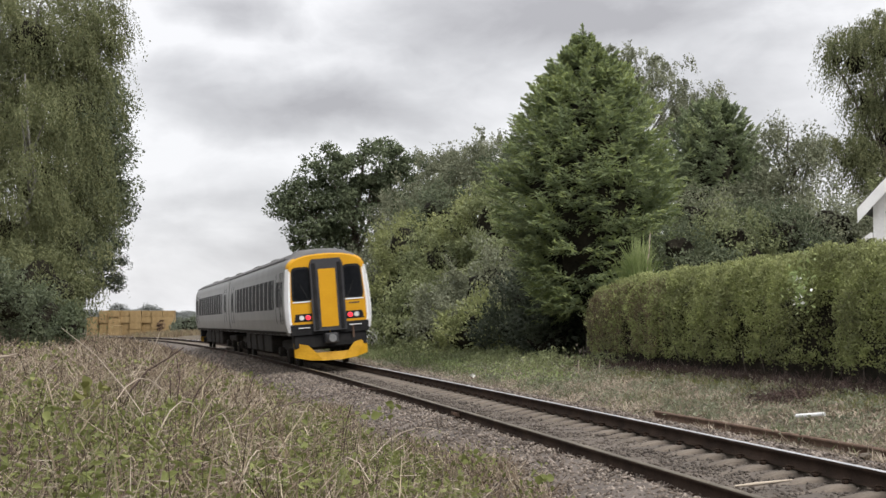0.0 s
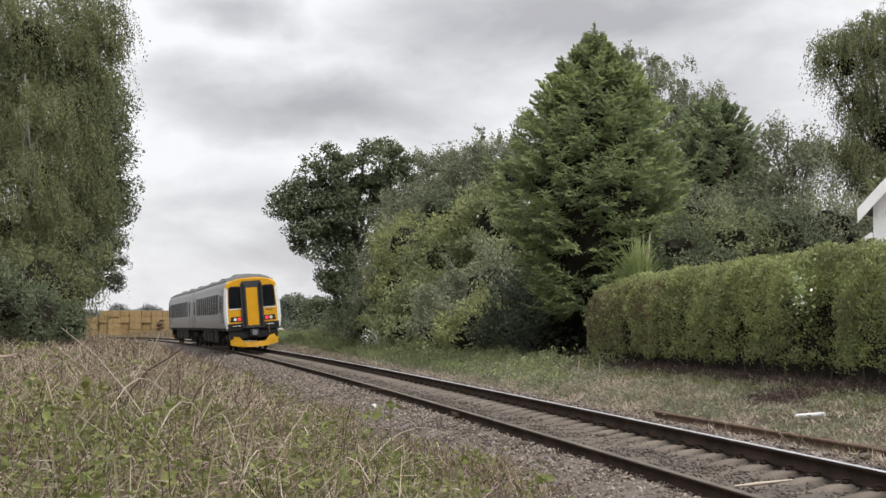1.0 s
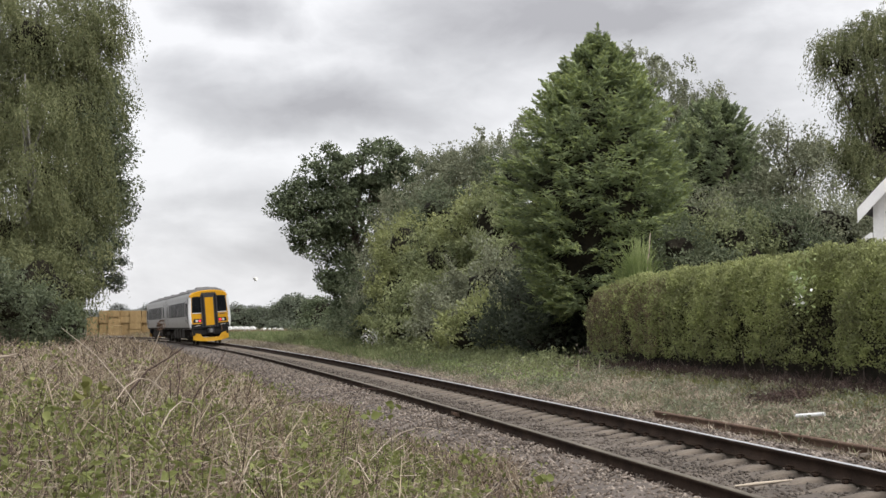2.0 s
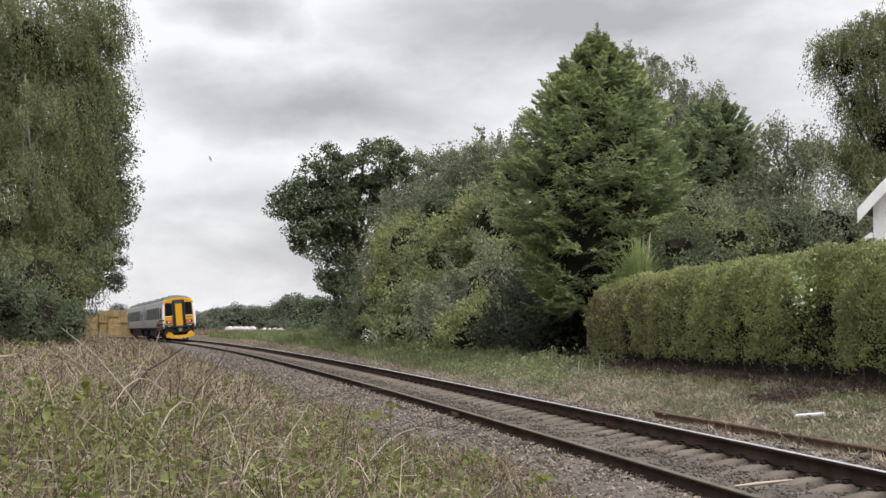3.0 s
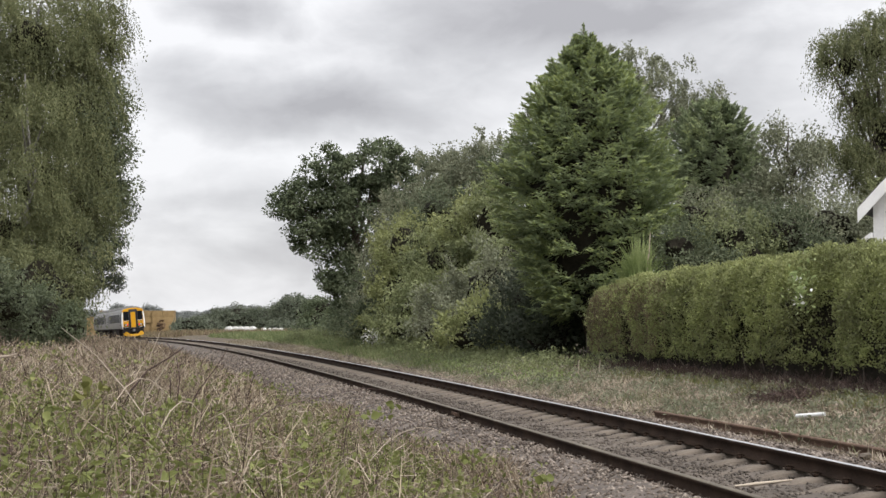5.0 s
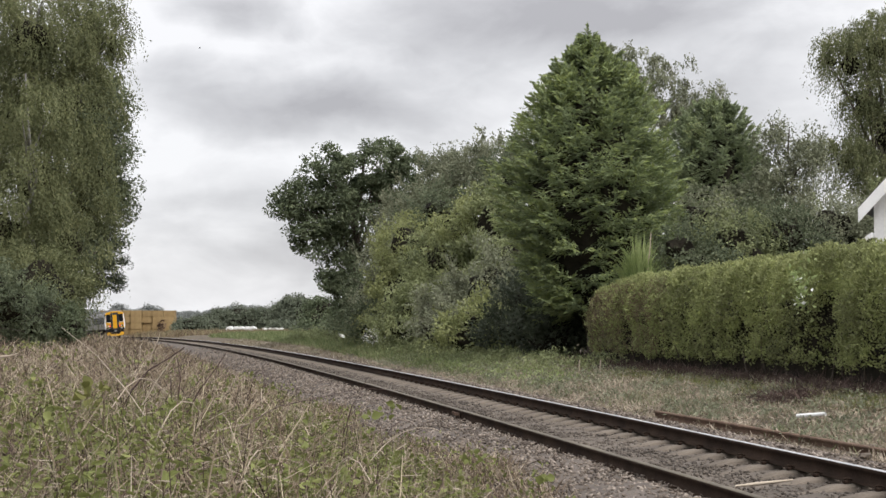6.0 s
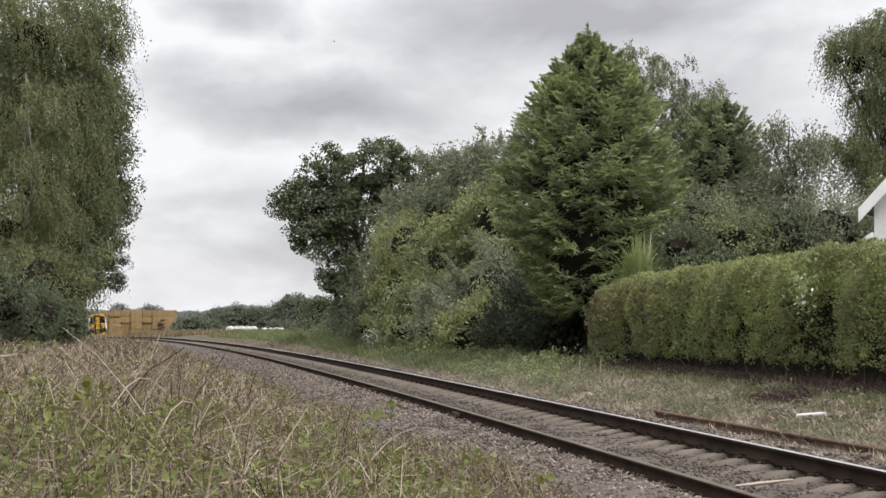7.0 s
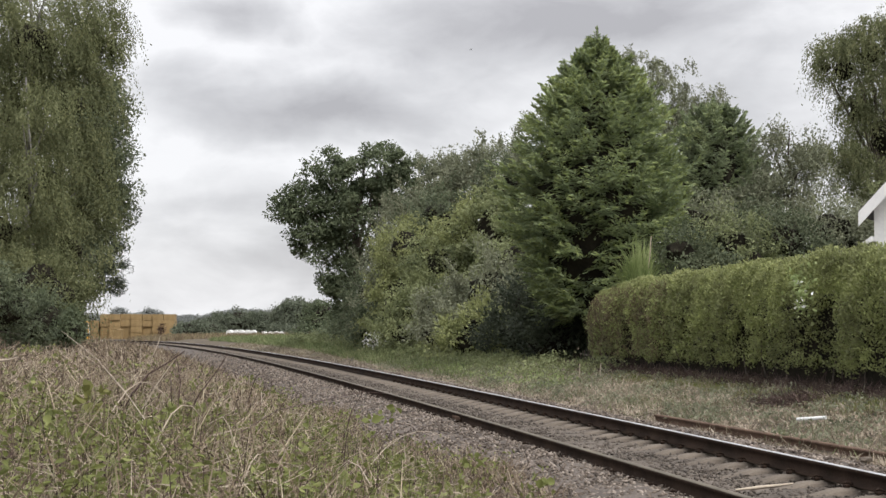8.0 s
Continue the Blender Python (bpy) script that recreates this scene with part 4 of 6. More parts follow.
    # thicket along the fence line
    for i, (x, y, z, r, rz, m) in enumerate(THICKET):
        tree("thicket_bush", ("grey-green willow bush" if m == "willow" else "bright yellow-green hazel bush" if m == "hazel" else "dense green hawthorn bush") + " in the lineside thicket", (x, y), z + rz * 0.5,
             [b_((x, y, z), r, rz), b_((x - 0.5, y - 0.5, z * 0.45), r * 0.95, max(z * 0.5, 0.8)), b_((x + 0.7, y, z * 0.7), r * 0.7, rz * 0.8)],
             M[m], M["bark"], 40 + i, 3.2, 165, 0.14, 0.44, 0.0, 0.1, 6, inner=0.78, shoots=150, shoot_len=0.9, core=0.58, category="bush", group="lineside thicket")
    # white-flowering bush at the foot of the thicket
    p = (-3.26, 71.00, 0.31)
    tree("flowering_bush", "small bush with white blossom at the thicket's foot", p[:2], p[2] + 0.2, [b_(p, 0.5, 0.4)], M["whiteflower"], M["bark"], 77, 26, 18, 0.09, 0.2, 0, 0.04, 4, category="bush")
    for i, (x, y, r) in enumerate(((-9.2, 98.5, 1.0), (-7.4, 94.5, 1.2), (-5.6, 87.0, 1.0), (-4.4, 80.5, 0.9), (-1.4, 66.5, 0.8))):
        z = ground_at(x, y)
        tree("bank_bramble", "low green bramble mound on the grassy bank", (x, y), z + 0.5, [b_((x, y, z + 0.25), r, 0.55), b_((x + 0.8, y + 0.5, z + 0.2), r * 0.8, 0.45)],
             M["bush"], M["bark"], 90 + i, 7, 80, 0.11, 0.3, 0.0, 0.03, 4, category="bush", group="brambles on the bank")
    # behind the hedge
    tree("birch_tree", "tall birch standing behind the cypress", (10.2, 72.0), 13.6,
         [b_((8.91, 72.00, 12.95), 1.49, 1.36), b_((10.54, 72.00, 12.13), 1.41, 1.63), b_((11.34, 72.00, 9.66), 1.49, 2.44), b_((12.50, 70.00, 11.03), 0.71, 1.22), b_((4.53, 72.00, 9.66), 1.09, 1.63)],
         M["willow"], M["birchbark"], 51, 6, 120, 0.12, 0.40, 0.5, 0.16, 10, shoots=200, shoot_len=0.6)
    tree("elder_tree", "thin open tree with leaning bare branches", (13.6, 57.0), 8.4,
         [b_((12.97, 57.00, 7.10), 0.86, 1.08), b_((13.93, 57.00, 6.66), 0.90, 1.18), b_((11.98, 57.00, 5.58), 0.97, 1.29), b_((13.27, 57.00, 4.94), 1.51, 1.08), b_((12.43, 57.00, 7.96), 0.43, 0.43)],
         M["willow"], M["bark"], 52, 7, 95, 0.12, 0.34, 0.0, 0.12, 14, inner=0.5, shoots=220, shoot_len=1.0)
    for i, (c, d) in enumerate(BACK):
        tree("garden_shrub", "dark green garden shrub behind the clipped hedge", c[:2], c[2] + 0.4,
             [b_(c, d, d * 0.8), b_((c[0] + 0.6, c[1], c[2] - d * 0.6), d, d * 0.8), b_((c[0] - 0.3, c[1], c[2] * 0.4), d, c[2] * 0.45)],
             M[("bush", "dark", "willow", "bush", "dark", "willow")[i]], M["bark"], 60 + i, 4, 190, 0.10, 0.42, 0.0, 0.08, 5, shoots=60, shoot_len=0.6, core=0.48, category="bush", group="garden shrubs")


P_LEFT = [(*(-11.52, 40.00, 1.50), 0.9, 0.75), (*(-11.18, 42.00, 1.37), 0.75, 0.6), (*(-11.67, 38.00, 1.93), 0.9, 0.9), (*(-12.29, 45.00, 2.34), 1.2, 1.1), (*(-13.29, 52.00, 1.18), 0.6, 0.5)]
THICKET = [
    (*(-2.77, 78.00, 3.54), 1.5, 1.6, "willow"), (*(-1.65, 74.00, 4.56), 1.7, 1.7, "hazel"), (*(0.16, 70.00, 3.60), 1.8, 1.7, "bush"), (*(1.48, 70.00, 4.92), 1.7, 1.8, "hazel"),
    (*(2.47, 68.00, 5.34), 1.6, 1.9, "bush"), (*(2.95, 62.00, 3.36), 1.5, 1.7, "bush"), (*(1.72, 60.00, 2.40), 1.4, 1.4, "willow"), (*(0.37, 62.00, 1.49), 1.3, 1.0, "willow"),
    # the two "pine" bushes have the shade by the cypress put into their colour
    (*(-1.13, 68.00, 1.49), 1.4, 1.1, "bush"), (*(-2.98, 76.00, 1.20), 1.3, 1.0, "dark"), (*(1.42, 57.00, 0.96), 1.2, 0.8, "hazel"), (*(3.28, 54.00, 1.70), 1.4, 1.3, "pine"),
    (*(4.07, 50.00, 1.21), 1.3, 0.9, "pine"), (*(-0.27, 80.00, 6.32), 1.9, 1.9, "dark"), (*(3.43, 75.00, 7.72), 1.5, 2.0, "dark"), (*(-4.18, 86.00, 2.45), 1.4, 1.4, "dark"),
]
BACK = [((8.79, 46.00, 3.67), 1.1), ((10.58, 47.00, 3.80), 1.3), ((12.44, 48.00, 4.21), 1.3), ((14.28, 50.00, 4.51), 1.5), ((7.07, 45.00, 3.36), 0.9), ((8.43, 50.00, 4.51), 1.2)]
plant_trees()
CYPRESS = conifer("cypress_tree", "broad bright green cypress, wind-blown", (4.88, 48.00, 10.42), 2.95, 71, M["conifer"], M["tip"], 720, 12, 0.165, low=0.13)
conifer("cypress_tree", "darker rounded cypress behind the clipped hedge", (10.87, 60.00, 10.0), 2.15, 72, M["conifer2"], M["conifer"], 420, 11, 0.18, DOME_R)
conifer("cypress_tree", "dark cypress shoulder behind the larger one", (12.6, 62.00, 8.0), 1.75, 73, M["conifer2"], M["conifer2"], 240, 10, 0.18, DOME_R)
TALL_BIRCH = tree("weeping_birch", "tall dark weeping birch above the house roof", (18.6, 60.0), 12.0,
                  [b_((16.20, 60.00, 11.96), 1.02, 1.13), b_((17.34, 60.00, 12.65), 1.13, 1.02), b_((16.75, 60.00, 10.36), 0.79, 1.36), b_((17.64, 60.00, 9.21), 1.36, 1.81),
                   b_((18.58, 60.00, 11.27), 1.58, 2.72), b_((15.44, 60.00, 12.07), 0.50, 0.45), b_((16.04, 60.00, 7.96), 0.91, 0.50), b_((14.90, 60.00, 8.03), 0.68, 0.36), b_((17.39, 60.00, 6.93), 1.58, 1.13)],
                  M["birch"], M["bark"], 74, 9, 200, 0.10, 0.34, 1.05, 0.22, 12, 0.42, shoots=200, shoot_len=0.8, core=0.4)


def pampas():
    """A clump of arching sword leaves behind the hedge."""
    rng = np.random.default_rng(8)
    x, y, _ = (5.78, 44.00, 2.82)
    z = ground_at(x, y)
    ob = empty("sword_leaf_clump", pose(x, y, z))
    tagged(ob, "pale green clump of arching sword-shaped leaves", "plant")
    pieces = []
    for i in range(280):
        a, lean = rng.uniform(0, 6.28), rng.uniform(0.05, 0.95)
        h = rng.uniform(3.2, 4.2)
        t = np.linspace(0, 1, 6)
        r = 1.15 * lean * t ** 2.6
        p = np.stack([np.cos(a) * r + rng.normal(0, .1), np.sin(a) * r + rng.normal(0, .1), h * (t - 0.24 * lean * t ** 5)], 1)
        w = np.array([0.02, 0.024, 0.026, 0.024, 0.016, 0.001])[:, None]
        sd = np.array([[-np.sin(a + .4), np.cos(a + .4), 0]])
        pieces.append((np.stack([p - sd * w, p + sd * w], 1).reshape(-1, 3), np.array([[2 * k, 2 * k + 1, 2 * k + 3, 2 * k + 2] for k in range(5)])))
    part_np("leaf_clump", *joined(pieces), M["pampas"], ob)
    pl = [tube([(q, 0, 2.5), (q * 1.4, 0, 3.3), (q * 1.6, 0.02, 3.75)], [0.012, 0.03, 0.012], 5) for q in (0.2,)]
    part_np("flower_spike", *joined(pl), M["palecane"], ob)


pampas()


def hedge():
    """A clipped hedge along the far side of the verge."""
    rng = np.random.default_rng(9)
    ob = empty("clipped_hedge")
    tagged(ob, "long clipped privet hedge with bright green top", "hedge")
    s0, s1, lc, half = 8.0, 33.3, 7.6, 1.0

    def shell(s, a, k):
        """Point of the rounded section: a from 0 (foot, track side) over the top to 1."""
        ang = np.pi * a
        c, n = np.cos(ang), np.sin(ang)
        top = np.interp(s, [-6, 6, 12, 17, 21, 25, 28.5, 31.5, 33.3], [2.5, 2.5, 2.5, 2.62, 2.5, 2.42, 2.38, 2.2, 1.85])
        lx = -np.sign(c) * np.abs(c) ** 0.5 * half * np.where(n < 0.3, 0.88, 1.0)
        z = 0.12 + (top - 0.12) * np.abs(n) ** 0.6
        wob = 0.13 * np.sin(s * 1.7 + a * 5) + 0.11 * np.sin(s * 4.1 - a * 9) + 0.08 * np.sin(s * 9.0 + a * 17)
        taper = np.interp(s, [32.2, 33.3], [1.0, 0.5]) * (1 - 0.5 * np.exp(-((s - 17.6 + 0.5 * a) / 0.5) ** 2))
        return on(s, lc + lx * (k + wob * 0.6) * taper, 0.16 + z * (1 + wob * 0.12) * k)

    n = 5600
    s = s0 + (s1 - s0) * rng.uniform(0, 1, n) ** 0.8
    a = 0.012 + 0.8 * rng.uniform(0, 1, n) ** 1.25
    c = shell(s, a, rng.uniform(0.84, 1.03, n))
    thin = (rng.uniform(0, 1, n) < np.interp(s, [24, 31], [1.0, 0.5])) | (a > 0.36)
    c, n = c[thin], int(thin.sum())
    per = 30
    C = np.repeat(c, per, 0)
    k = len(C)
    way = unit(rng.normal(0, 1, (k, 3)))
    C = C + way * rng.uniform(0.2, 1, (k, 1)) ** 0.5 * np.repeat(rng.uniform(0.1, 0.24, n), per)[:, None]
    al = rng.normal(0, 1, (k, 3)) + np.array([-0.5, -0.2, 0.5])
    part_np("foliage", *leaves(C, al, 0.056, rng, 0.6, face=way + np.array([-0.3, -0.3, 0.8]), loose=0.4), M["hedge"], ob)
    # young shoots that stand out of the clipped top
    m = 22000
    s = s0 + (s1 - s0 - 0.6) * rng.uniform(0, 1, m)
    c = shell(s, 0.43 + rng.normal(0, 0.10, m), rng.uniform(0.98, 1.05, m))
    part_np("new_growth", *leaves(c, rng.normal(0, 0.6, (m, 3)) + np.array([0, 0, 0.8]), 0.085, rng, 0.42), M["hazel"], ob, "bright yellow-green young shoots on top")
    # near-black shell with the inner shade painted on, and stems
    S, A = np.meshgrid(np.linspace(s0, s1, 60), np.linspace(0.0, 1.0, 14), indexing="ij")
    part_np("core", shell(S, A, 0.70).reshape(-1, 3), grid_faces(60, 14), M["core"], ob, "near-black shell painting the shade among the hedge twigs")
    pieces = []
    for i in range(110):
        q = on(rng.uniform(s0, s1), lc + rng.uniform(-0.75, 0.2), 0.1)
        e = q + np.array([rng.normal(0, 0.25), rng.normal(0, 0.25), rng.uniform(0.5, 1.0)])
        pieces.append(tube([q, (q + e) / 2 + rng.normal(0, 0.05, 3), e], [0.022, 0.016, 0.01], 4))
    tagged(part_np("stem_growth", *joined(pieces), M["bark"], ob), kind="stuff")
    # bare brown twigs that show through the thin far end
    m = 5000
    s = s1 - 0.3 - 7.0 * rng.uniform(0, 1, m) ** 1.5
    c = shell(s, rng.uniform(0.01, 0.33, m), rng.uniform(0.97, 1.04, m))
    d = rng.normal(0, 0.55, (m, 3)) + np.array([-0.35, -0.15, 0.8])
    twigs = part_np("bare_twig_growth", *leaves(c, d, 0.28, rng, 0.05, 0.05), M["scrub"], ob)
    tagged(twigs, "brown bare twigs at the thin end", kind="stuff")
    # a pale climber flowering on the hedge's face
    p = on(17.75, 6.42, 2.05)
    c = p + rng.normal(0, 1, (170, 3)) * np.array([0.12, 0.26, 0.24])
    fl = part_np("flowering_climber", *leaves(c, rng.normal(0, 1, (170, 3)), 0.10, rng, 0.55), M["pampas"])
    fl.data.materials.append(M["whiteflower"])
    fl.data.polygons.foreach_set("material_index", (rng.uniform(0, 1, 170) < 0.1).astype(np.int32))
    tagged(fl, "pale flowering climber growing out of the hedge", "plant", kind="stuff")


hedge()


# ---------------------------------------------------------------- verge growth
def blade_mesh(base, direction, length, width, curl, rng):
    """Narrow bent blades: base points, first directions, lengths."""
    n = len(base)
    d = unit(direction)
    side = unit(np.cross(d, rng.normal(size=(n, 3))))
    bend = unit(np.cross(d, side)) * curl[:, None] + np.array([0, 0, -0.35]) * np.abs(curl)[:, None]
    L = length[:, None]
    p0, p1 = base, base + d * L * 0.5 + bend * L * 0.12
    p2 = base + d * L + bend * L * 0.5
    w = (side * width[:, None])
    v = np.stack([p0 - w, p0 + w, p1 - w * 0.85, p1 + w * 0.85, p2 - w * 0.25, p2 + w * 0.25], 1).reshape(-1, 3)
    k = 6 * np.arange(n)[:, None]
    f = np.concatenate([k + np.array([[0, 1, 3, 2]]), k + np.array([[2, 3, 5, 4]])])
    return v, f


def patchy(s, l, scale, seed):
    return 0.5 + 0.25 * (np.sin(s * scale + seed) * np.cos(l * scale * 1.7 - seed * 2) + np.sin(s * scale * 2.3 - l * scale * 1.9 + seed * 3))


def near_s(rng, n, lo, hi, power=2.2):
    """Places along the line, thicker at the near end."""
    return lo + (hi - lo) * rng.uniform(0, 1, n) ** power


def left_edge(s):
    """Where the growth of the verge meets the stones."""
    return -2.75 - 0.25 * np.sin(s * 0.55) - 0.012 * s


def verge_left():
    rng = np.random.default_rng(15)
    # bleached and brown dead stems in a tangle
    n = 50000
    s = near_s(rng, n, -3, 75, 1.6)
    depth = rng.uniform(0, 1, n) ** 1.15
    l = left_edge(s) + rng.normal(0, 0.25, n) - depth * (5.0 + 0.12 * s)
    h = np.interp(left_edge(s) - l, [-0.5, 0.3, 1.5, 4], [0.35, 0.6, 1.0, 1.0])
    z = rise(l) + rng.uniform(0, 0.30, n) * h
    d = rng.normal(0, 1, (n, 3)) * np.array([0.8, 0.8, 0.45]) + np.array([0, 0, 0.55])
    d[:, 2] = np.abs(d[:, 2]) * np.where(rng.uniform(0, 1, n) < 0.85, 1, -0.4)
    ob = part_np("dead_stems", *blade_mesh(on(s, l, z), d, rng.uniform(0.14, 0.55, n) * h, rng.uniform(0.0025, 0.0062, n) * (1 + s / 40), rng.normal(0, 0.4, n), rng), M["straw"])
    tagged(ob, "tangle of bleached and brown dead stems on the verge", "dead weeds", kind="stuff")
    # green leaves growing through
    n = 6000
    s = near_s(rng, n, -3, 70, 1.7)
    l = left_edge(s) + 0.05 - rng.uniform(0, 1, n) ** 1.2 * (4.5 + 0.11 * s)
    keep = patchy(s, l, 1.3, 2) + 0.25 * (s < 9) > rng.uniform(0.25, 0.95, n)
    s, l = s[keep], l[keep]
    n = len(s)
    z = rise(l) + rng.uniform(0.04, 0.42, n)
    d = rng.normal(0, 1, (n, 3)) + np.array([0, 0, 0.2])
    ob = part_np("bramble_leaves", *broad_leaves(on(s, l, z), d, 0.058, rng, 0.6), M["weed"])
    tagged(ob, "green bramble and weed leaves among dead stems", "weeds", kind="stuff")
    # nettles and willowherb: upright stalks with pairs of leaves
    m = 6500
    s = near_s(rng, m, -5, 14, 1.3)
    l = left_edge(s) - 0.25 - rng.uniform(0, 1, m) * 5.2
    keep = patchy(s, l, 1.9, 5) > rng.uniform(0.2, 0.75, m)
    s, l = s[keep], l[keep]
    m = len(s)
    tall = rng.uniform(0.22, 0.52, m) * np.interp(s, [-5, 5, 14], [1.25, 1.0, 0.6])
    lean = unit(rng.normal(0, 0.16, (m, 3)) + np.array([0, 0, 1.0]))
    foot = on(s, l, rise(l))
    ob = part_np("nettle_stalks", *blade_mesh(foot, lean, tall, rng.uniform(0.002, 0.0042, m), rng.normal(0, 0.1, m), rng), M["greystalk"])
    tagged(ob, "thin grey-green upright nettle stalks", "nettles", kind="stuff")
    per = 9
    t = np.tile(np.linspace(0.42, 1.02, per), m)[:, None]
    yaw = np.tile(np.arange(per) * 2.4, m) + np.repeat(rng.uniform(0, 6.28, m), per)
    way = np.stack([np.cos(yaw), np.sin(yaw), rng.normal(-0.15, 0.35, m * per)], 1)
    c = np.repeat(foot, per, 0) + np.repeat(lean * tall[:, None], per, 0) * t + way * 0.03 * (1.25 - t)
    ob = part_np("nettle_leaves", *broad_leaves(c, way, 0.058, rng, 0.42), M["nettle"])
    tagged(ob, "fresh green nettle tops in the near verge", "nettles", kind="stuff")
    # dry grass and weeds that creep over the shoulder of the stones
    m, per = 700, 26
    s0 = rng.uniform(0, 30, m)
    l0 = left_edge(s0) + rng.uniform(-0.1, 1.0, m) * np.interp(s0, [0, 12, 30], [1.0, 0.8, 0.45])
    s, l = np.repeat(s0, per) + rng.normal(0, 0.14, m * per), np.repeat(l0, per) + rng.normal(0, 0.10, m * per)
    z = np.maximum(rise(l), np.interp(l, BED_L, BED_Z) + np.clip(l, -1.6, 1.6) * CANT)
    d = rng.normal(0, 0.8, (m * per, 3)) + np.array([0, 0, 0.7])
    ob = part_np("shoulder_grass", *blade_mesh(on(s, l, z), d, rng.uniform(0.08, 0.32, m * per), rng.uniform(0.0025, 0.006, m * per), rng.normal(0, 0.6, m * per), rng), M["straw"])
    tagged(ob, "dry grass creeping over the ballast shoulder", "dead weeds", kind="stuff")
    keep = np.repeat(rng.uniform(0, 1, m) < 0.2, per)
    c = on(s, l, z + rng.uniform(0.04, 0.26, m * per))[keep][::2]
    ob = part_np("shoulder_weeds", *broad_leaves(c, rng.normal(0, 1, (len(c), 3)), 0.055, rng, 0.5), M["nettle"])
    tagged(ob, "green weeds growing on the ballast shoulder", "weeds", kind="stuff")
    # growth round the camera's own stand
    n = 9000
    s, l = rng.uniform(-22, -3, n), rng.uniform(-13, -3.2, n)
    d = rng.normal(0, 1, (n, 3)) * np.array([0.8, 0.8, 0.4]) + np.array([0, 0, 0.6])
    ob = part_np("dead_weeds", *blade_mesh(on(s, l, rise(l)), d, rng.uniform(0.1, 0.35, n), rng.uniform(0.003, 0.006, n), rng.normal(0, 0.4, n), rng), M["straw"])
    tagged(ob, "low dead weeds on the near verge", "dead weeds", kind="stuff")
    # sprigs of broad young bramble leaves
    m, per = 480, 7
    s0, dl = near_s(rng, m, -3, 32, 1.5), rng.uniform(0, 1, m) ** 1.1
    l0 = left_edge(s0) + 0.1 - dl * (4.4 + 0.1 * s0)
    s, l = np.repeat(s0, per), np.repeat(l0, per)
    z = rise(l) + np.repeat(rng.uniform(0.12, 0.5, m), per)
    c = on(s, l, z) + rng.normal(0, 1, (m * per, 3)) * np.array([0.075, 0.075, 0.05])
    ob = part_np("bramble_sprigs", *broad_leaves(c, rng.normal(0, 1, (m * per, 3)), 0.074, rng, 0.7), M["nettle"])
    tagged(ob, "young yellow-green bramble sprigs among dead stems", "weeds", kind="stuff")
    # long bleached stems lying over the tangle
    n = 6500
    s = near_s(rng, n, -3, 40, 1.4)
    l = left_edge(s) - rng.uniform(0, 1, n) * (4.6 + 0.1 * s)
    d = rng.normal(0, 1, (n, 3)) * np.array([1, 1, 0.35]) + np.array([0, 0, 0.3])
    ob = part_np("bleached_stems", *blade_mesh(on(s, l, rise(l) + rng.uniform(0.1, 0.4, n)), d, rng.uniform(0.12, 0.5, n), rng.uniform(0.002, 0.005, n), rng.normal(0, 0.3, n), rng), M["palecane"])
    tagged(ob, "long bleached stems lying over the weeds", "dead weeds", kind="stuff")
    # pale upright stalks of last year's growth
    n = 1500
    s = near_s(rng, n, -3, 20, 1.3)
    l = left_edge(s) - rng.uniform(0, 1, n) * (4.8 + 0.1 * s)
    d = rng.normal(0, 0.13, (n, 3)) + np.array([0, 0, 1.0])
    ob = part_np("pale_stalks", *blade_mesh(on(s, l, rise(l)), d, rng.uniform(0.3, 0.66, n), rng.uniform(0.0025, 0.0055, n), rng.normal(0, 0.12, n), rng), M["greystalk"])
    tagged(ob, "pale grey upright dead stalks", "dead weeds", kind="stuff")
    # thin upright dead stalks
    n = 3600
    s = near_s(rng, n, -3, 45, 1.5)
    l = left_edge(s) - rng.uniform(0, 1, n) * (4.6 + 0.1 * s)
    d = rng.normal(0, 0.2, (n, 3)) + np.array([0, 0, 1.0])
    ob = part_np("dead_stalks", *blade_mesh(on(s, l, rise(l)), d, rng.uniform(0.3, 0.68, n), rng.uniform(0.003, 0.006, n), rng.normal(0, 0.15, n), rng), M["cane"])
    tagged(ob, "dark upright dead weed stalks", "dead weeds", kind="stuff")


verge_left()


